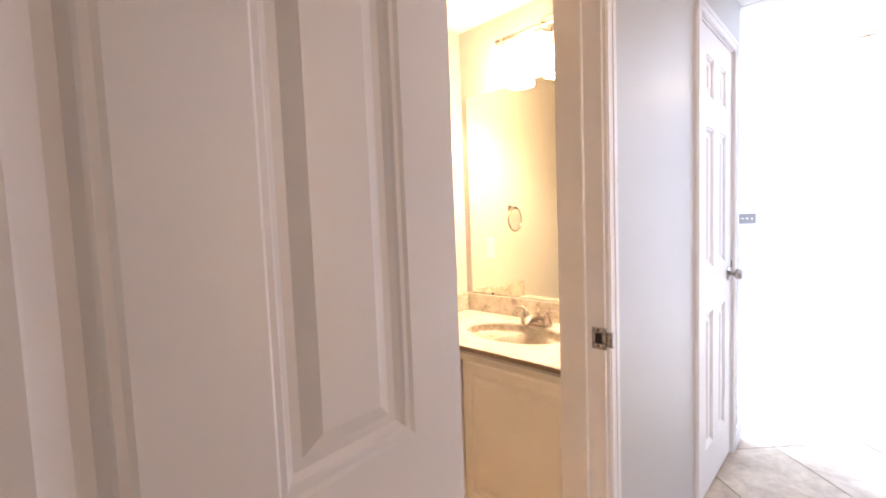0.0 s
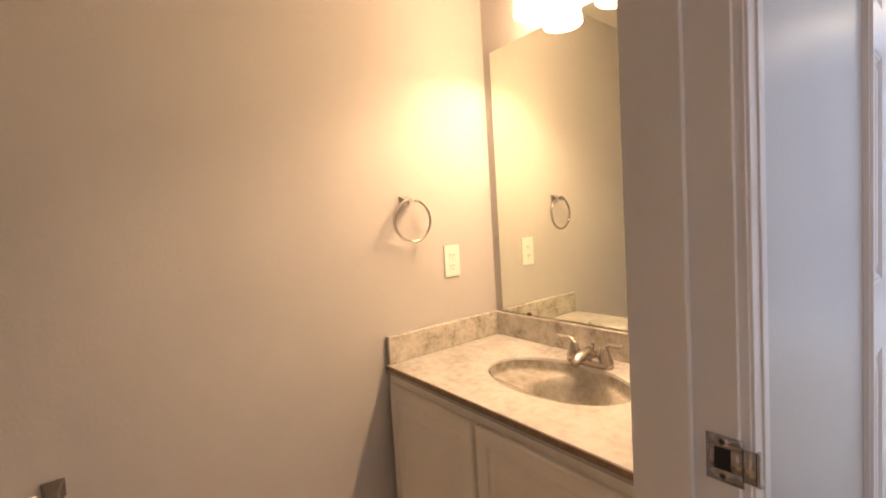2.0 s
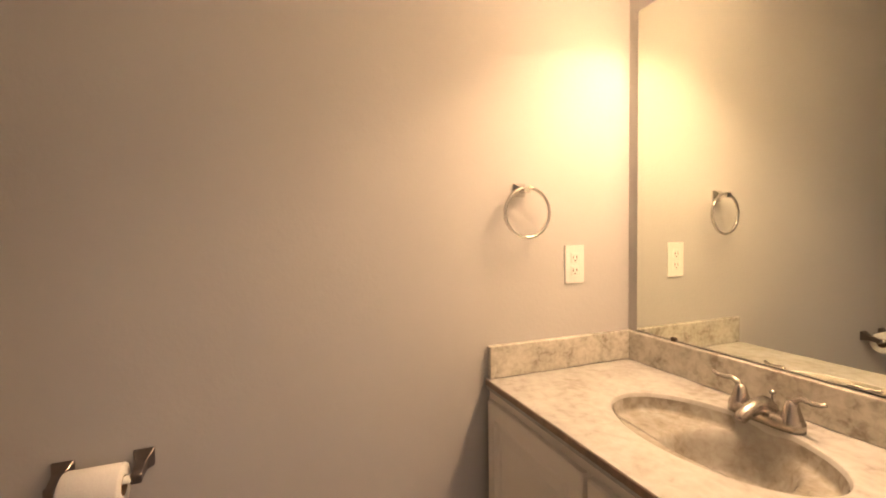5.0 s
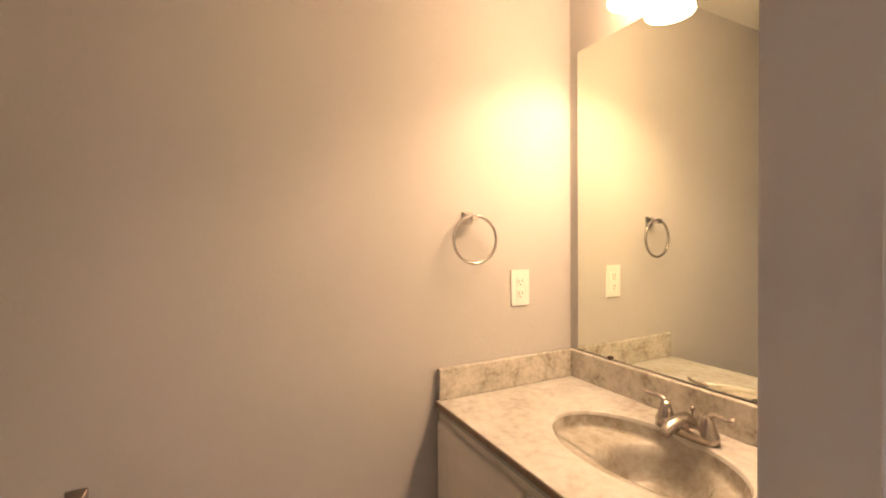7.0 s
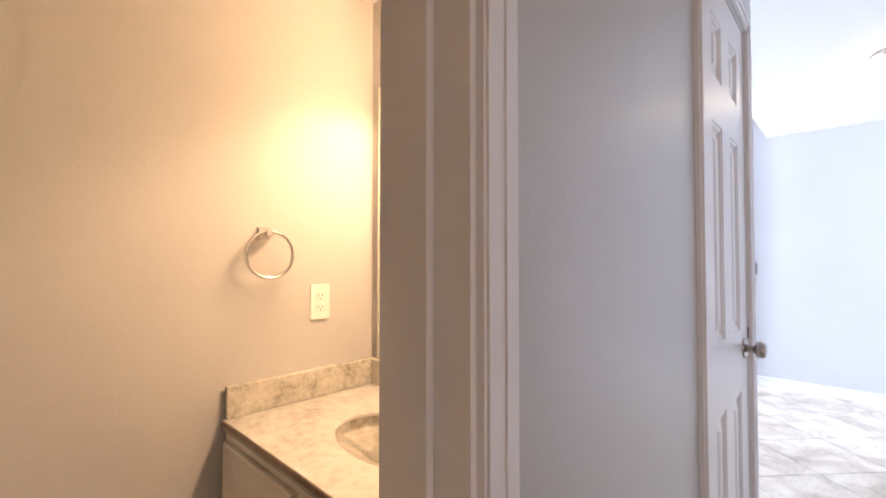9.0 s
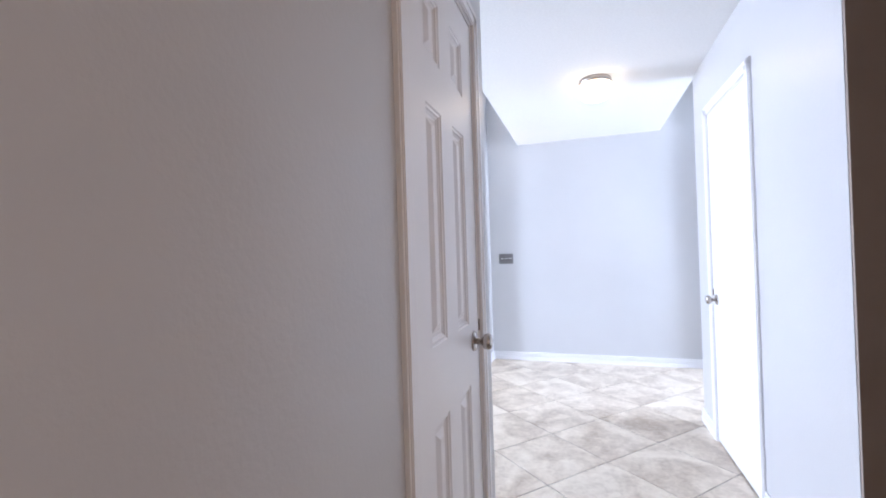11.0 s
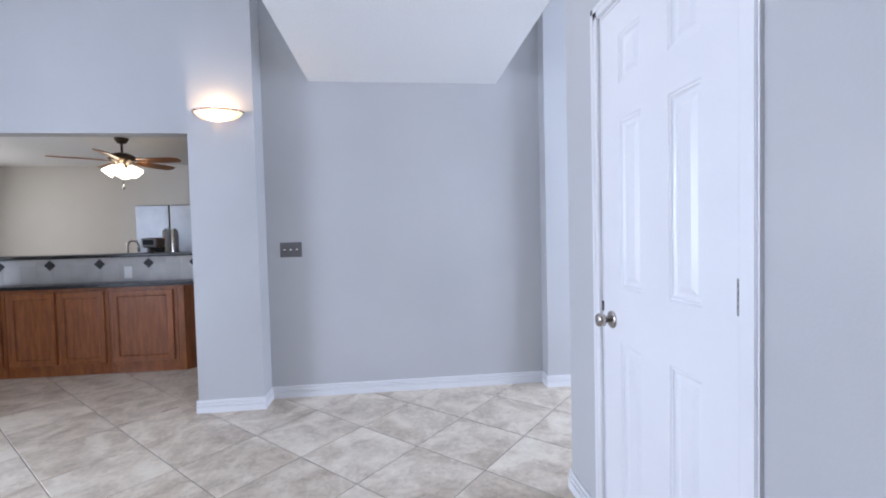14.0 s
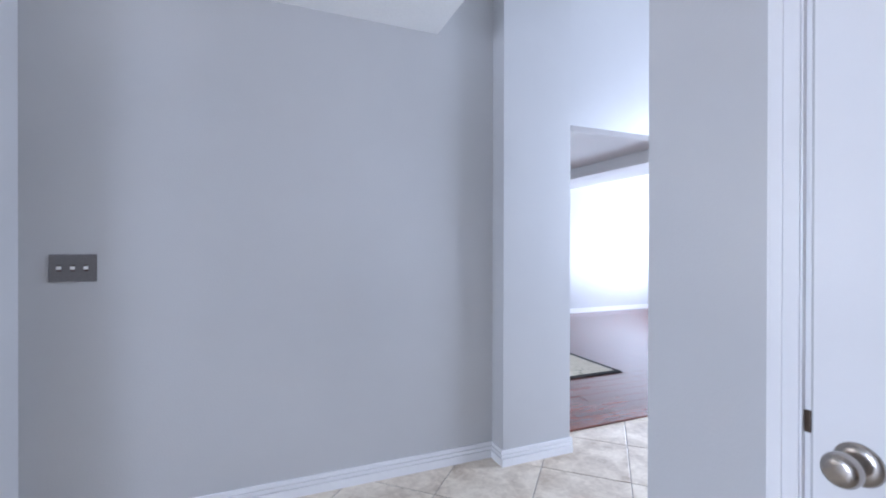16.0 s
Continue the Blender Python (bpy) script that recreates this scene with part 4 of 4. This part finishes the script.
for x in (-4.31, -3.863, -3.414, -2.962, -2.508, -2.075, -1.64):
    bm = bmesh.new()
    box(bm, -0.036, 0.036, -0.004, 0.004, -0.036, 0.036, 0.002)
    d = part("accent_tile", bm, DIAMOND, bar_wall, "dark diamond accent tile")
    d.matrix_basis = pose(x, 8.641, 1.043, 0, 45, 0)

plug = thing("bar_outlet", pose(-2.70, 8.642, 0.955), "white outlet plate on the tiled bar wall", "outlet")
bm = bmesh.new()
box(bm, -0.036, 0.036, -0.007, 0.0, -0.058, 0.058, 0.002)
part("plate", bm, PLASTIC, plug)
for z in (-0.02, 0.02):
    bm = bmesh.new()
    box(bm, -0.016, 0.016, -0.009, -0.006, z - 0.014, z + 0.014, 0.002)
    part("socket", bm, PLASTIC, plug)

tap = thing("kitchen_faucet", pose(-2.935, 9.05, 0.90), "brushed nickel gooseneck kitchen faucet behind the bar", "faucet")
bm = bmesh.new()
pts = [(0, 0, 0), (0, 0, 0.20), (0, 0, 0.30)] + [(0.056 - 0.056 * math.cos(a), 0, 0.315 + 0.056 * math.sin(a)) for a in [math.pi * i / 14 for i in range(1, 14)]] + [(0.112, 0, 0.30), (0.114, 0, 0.25)]
tube(bm, pts, 0.012, 12)
lathe(bm, ((0.026, -0.002), (0.026, 0.02), (0.016, 0.04)), steps=20)
part("spout", bm, NICKEL, tap)
sink_top = thing("sink_worktop", pose(-4.6, 8.765, 0.86), "black granite sink worktop behind the bar", "worktop")
bm = bmesh.new()
box(bm, 0, 2.6, 0, 0.62, 0, 0.038, 0.008)
part("slab", bm, DARKGRANITE, sink_top)
bm = bmesh.new()
box(bm, 0.02, 2.58, 0.01, 0.59, -0.86, -0.001)
part("base", bm, OAK, sink_top)

fridge = thing("refrigerator", pose(-3.66, 10.5, 0), "stainless steel two-door refrigerator in the kitchen", "refrigerator")
bm = bmesh.new()
box(bm, 0, 0.90, 0.05, 0.72, 0.02, 1.77, 0.006)
part("body", bm, STEEL, fridge)
for x0, x1 in ((0.0, 0.445), (0.455, 0.90)):
    bm = bmesh.new()
    box(bm, x0, x1, 0.0, 0.048, 0.06, 1.765, 0.012)
    dr = part("door", bm, STEEL, fridge)
    hx = x1 - 0.055 if x0 == 0.0 else x0 + 0.055
    bm = bmesh.new()
    tube(bm, [(hx, 0.002, 0.62), (hx, -0.050, 0.64), (hx, -0.052, 1.02), (hx, -0.050, 1.40), (hx, 0.002, 1.42)], [0.015, 0.019, 0.021, 0.019, 0.015], 14)
    part("handle", bm, CHROME, dr, "bright steel bar handle")

maker = thing("coffee_maker", pose(-2.965, 9.60, 0.90), "black and steel coffee maker on the counter", "coffee maker")
bm = bmesh.new()
box(bm, -0.085, 0.085, -0.10, 0.10, 0.0, 0.05, 0.01)
box(bm, -0.085, 0.085, 0.04, 0.10, 0.045, 0.33, 0.01)
part("housing", bm, GLOSSBLACK, maker)
bm = bmesh.new()
box(bm, -0.088, 0.088, -0.105, 0.104, 0.28, 0.40, 0.018)
part("brew_head", bm, STEEL, maker, "steel brew head")
bm = bmesh.new()
lathe(bm, ((0.058, 0.052), (0.074, 0.085), (0.072, 0.18), (0.050, 0.245), (0.052, 0.262)), Matrix.Translation((0, -0.030, 0)), 24)
carafe = part("carafe", bm, GLOSSBLACK, maker, "dark glass carafe")
bm = bmesh.new()
tube(bm, [(0.05, -0.06, 0.235), (0.085, -0.095, 0.225), (0.088, -0.10, 0.13), (0.06, -0.075, 0.11)], 0.008, 10)
part("carafe_handle", bm, GLOSSBLACK, carafe)
bm = bmesh.new()
box(bm, -0.06, 0.06, -0.108, -0.104, 0.315, 0.375, 0.001)
part("control_panel", bm, GLOSSBLACK, maker, "dark control panel")
kit_counter = thing("back_worktop", pose(-3.1, 9.42, 0.0), "oak island with black worktop in the kitchen", "kitchen island")
bm = bmesh.new()
box(bm, 0, 0.9, 0, 0.5, 0, 0.865, 0.003)
part("body", bm, OAK, kit_counter)
bm = bmesh.new()
box(bm, -0.02, 0.92, -0.02, 0.52, 0.866, 0.90, 0.008)
part("worktop", bm, DARKGRANITE, kit_counter)

pantry = thing("pantry_cabinet", pose(-2.745, 10.55, 0), "tall honey oak pantry cabinet beside the refrigerator", "cabinet")
bm = bmesh.new()
box(bm, 0, 0.6, 0, 0.68, 0, 2.1, 0.003)
part("body", bm, OAK, pantry)
for x0 in (0.02, 0.305):
    bm = bmesh.new()
    raised_door(bm, x0, x0 + 0.275, 0.12, 2.06, -0.001)
    part("door", bm, OAK, pantry)

# ceiling fan
FANX, FANY, FANZ = -3.15, 9.40, 2.45
fan = thing("ceiling_fan", pose(FANX, FANY, FANZ), "bronze ceiling fan with walnut blades and lit glass shades", "ceiling fan")
bm = bmesh.new()
lathe(bm, ((0.0, 0.0), (0.07, 0.0), (0.068, -0.02), (0.045, -0.055), (0.018, -0.065), (0.0, -0.066)), steps=28, caps=False)
part("canopy", bm, BRONZE, fan)
bm = bmesh.new()
lathe(bm, ((0.012, -0.06), (0.012, -0.17)), steps=14)
part("downrod", bm, BRONZE, fan)
bm = bmesh.new()
lathe(bm, ((0.0, -0.165), (0.05, -0.168), (0.11, -0.19), (0.135, -0.215), (0.135, -0.245), (0.11, -0.27), (0.07, -0.28), (0.06, -0.31), (0.0, -0.315)), steps=36, caps=False)
part("motor", bm, BRONZE, fan)
for i in range(5):
    a = 360 * i / 5 - 5
    bm = bmesh.new()
    prof = [(0.17, -0.045), (0.20, -0.058), (0.45, -0.068), (0.60, -0.066), (0.645, -0.045), (0.66, 0.0), (0.645, 0.045), (0.60, 0.066), (0.45, 0.068), (0.20, 0.058), (0.17, 0.045)]
    lo = [bm.verts.new((x, y, -0.262 - y * 0.22)) for x, y in prof]
    hi = [bm.verts.new((x, y, -0.254 - y * 0.22)) for x, y in prof]
    for k in range(len(prof)):
        bm.faces.new((lo[k], lo[(k + 1) % len(prof)], hi[(k + 1) % len(prof)], hi[k]))
    bm.faces.new(lo[::-1])
    bm.faces.new(hi)
    blade = part("blade", bm, FANWOOD, fan, "walnut fan blade")
    blade.matrix_basis = pose(0, 0, 0, 0, 0, a)
    bm = bmesh.new()
    box(bm, 0.10, 0.25, -0.014, 0.014, -0.268, -0.2625, 0.002)
    part("bracket", bm, BRONZE, blade, "bronze blade bracket")
for i in range(4):
    a = math.radians(90 * i + 20)
    m = Matrix.Translation((0.075 * math.cos(a), 0.075 * math.sin(a), -0.325)) @ pose(0, 0, 0, 0, 0, 90 * i + 20) @ pose(0, 0, 0, 0, -42, 0)
    bm = bmesh.new()
    lathe(bm, ((0.022, 0.01), (0.03, -0.01), (0.046, -0.04), (0.058, -0.085), (0.066, -0.115), (0.062, -0.116), (0.05, -0.08), (0.03, -0.03), (0.0, -0.02)), m, 22, caps=False)
    part("shade", bm, FANGLASS, fan, "lit frosted glass shade")
bm = bmesh.new()
lathe(bm, ((0.0, -0.30), (0.045, -0.305), (0.05, -0.335), (0.03, -0.36), (0.012, -0.375), (0.0, -0.378)), steps=20, caps=False)
part("light_hub", bm, BRONZE, fan)
bm = bmesh.new()
tube(bm, [(0, 0, -0.37), (0, 0, -0.53)], 0.004, 8)
lathe(bm, ((0.004, -0.585), (0.016, -0.575), (0.016, -0.54), (0.004, -0.525)), steps=12)
part("pull_chain", bm, CHROME, fan, "pull chain with a bright fob")

# ---------------------------------------------------------------- wood-floored room
rug = thing("area_rug", pose(1.50, 8.55, 0.005), "cream floral area rug with a black border on the wood floor", "rug")
bm = bmesh.new()
box(bm, 0, 1.70, 0, 2.4, 0, 0.010, 0.003)
part("border", bm, RUGEDGE, rug, "black woven rug border")
bm = bmesh.new()
box(bm, 0.06, 1.64, 0.06, 2.34, 0.0102, 0.0135, 0.001)
part("field", bm, RUGPILE, rug, "cream and olive floral pile")

room_window = thing("window_1", pose(8.1, 8.8, 0.45, 0, 0, 90), "white framed bright window of the wood-floored room", "window", kind="structure")
bm = bmesh.new()
for q in ((0, 2.4, 0, 0.06), (0, 2.4, 1.74, 1.80), (0, 0.06, 0.06, 1.74), (2.34, 2.4, 0.06, 1.74), (1.17, 1.23, 0.06, 1.74)):
    box(bm, q[0], q[1], -0.07, -0.02, q[2], q[3], 0.003)
part("frame", bm, WHITE, room_window)
soffit = solid("ceiling_soffit", [(4.2, 4.9, 7.75, 11.89, 2.30, 2.455)], CEIL, "white ceiling soffit in the wood-floored room", "ceiling")

# ---------------------------------------------------------------- wood planks
bm = bmesh.new()
box(bm, 0.0008, 1.1992, 0.0008, 0.1242, -0.004, 0.004, 0.0012)
plank_mesh = bpy.data.meshes.new("plank")
bm.to_mesh(plank_mesh)
bm.free()
plank_mesh.materials.append(REDWOOD)
lay = random.Random(9)
for row in range(34):
    start = lay.choice((0.0, 0.3, 0.6, 0.9))
    for k in range(4):
        plank = new("plank", plank_mesh)
        plank.parent = wood_floor
        plank.matrix_basis = pose(1.42 + start + 1.2 * k, 7.657 + 0.125 * row, lay.uniform(-0.0002, 0.0002))

# ---------------------------------------------------------------- floor tiles, laid diagonally
HALF = 0.333
LAY = math.radians(2.2)                 # the tile grid lies slightly askew to the walls
JOINT = 0.0028
bm = bmesh.new()
r = HALF - JOINT * 1.414
tile_outer = [(r, 0), (0, r), (-r, 0), (0, -r)]
e = r - 0.004
lo = [bm.verts.new((x, y, -0.0035)) for x, y in tile_outer]
mid = [bm.verts.new((x, y, -0.0012)) for x, y in tile_outer]
hi = [bm.verts.new((x * e / r, y * e / r, 0.0)) for x, y in tile_outer]
for a, b in ((lo, mid), (mid, hi)):
    for i in range(4):
        bm.faces.new((a[i], a[(i + 1) % 4], b[(i + 1) % 4], b[i]))
bm.faces.new(hi)
tile_mesh = bpy.data.meshes.new("tile")
bm.to_mesh(tile_mesh)
bm.free()
tile_mesh.materials.append(TILE)
floor_tiles = thing("floor", Matrix.Identity(4), "beige mottled ceramic floor tiles laid diagonally", "floor", kind="structure")
rng = random.Random(4)
for i in range(-14, 12):
    for k in range(-18, 12):
        if (i + k) % 2:
            continue
        gx, gy = HALF * i, HALF * (k - 1)
        cx, cy = 0.692 + gx * math.cos(LAY) - gy * math.sin(LAY), 7.275 + gx * math.sin(LAY) + gy * math.cos(LAY)
        inside = (-0.7 < cx < 0.98 and 0.9 < cy < 4.4) or (-1.6 < cx < -0.3 and 1.2 < cy < 3.4) or (-4.6 < cx < 3.4 and 4.3 < cy < 8.8 and not (cx > 1.5 and cy > 8.0))
        if not inside:
            continue
        ob = new("tile", tile_mesh)
        ob.parent = floor_tiles
        ob.matrix_basis = pose(cx, cy, rng.uniform(-0.0004, 0.0004), rng.uniform(-0.06, 0.06), rng.uniform(-0.06, 0.06), math.degrees(LAY) + rng.choice((0, 90, 180, 270)))
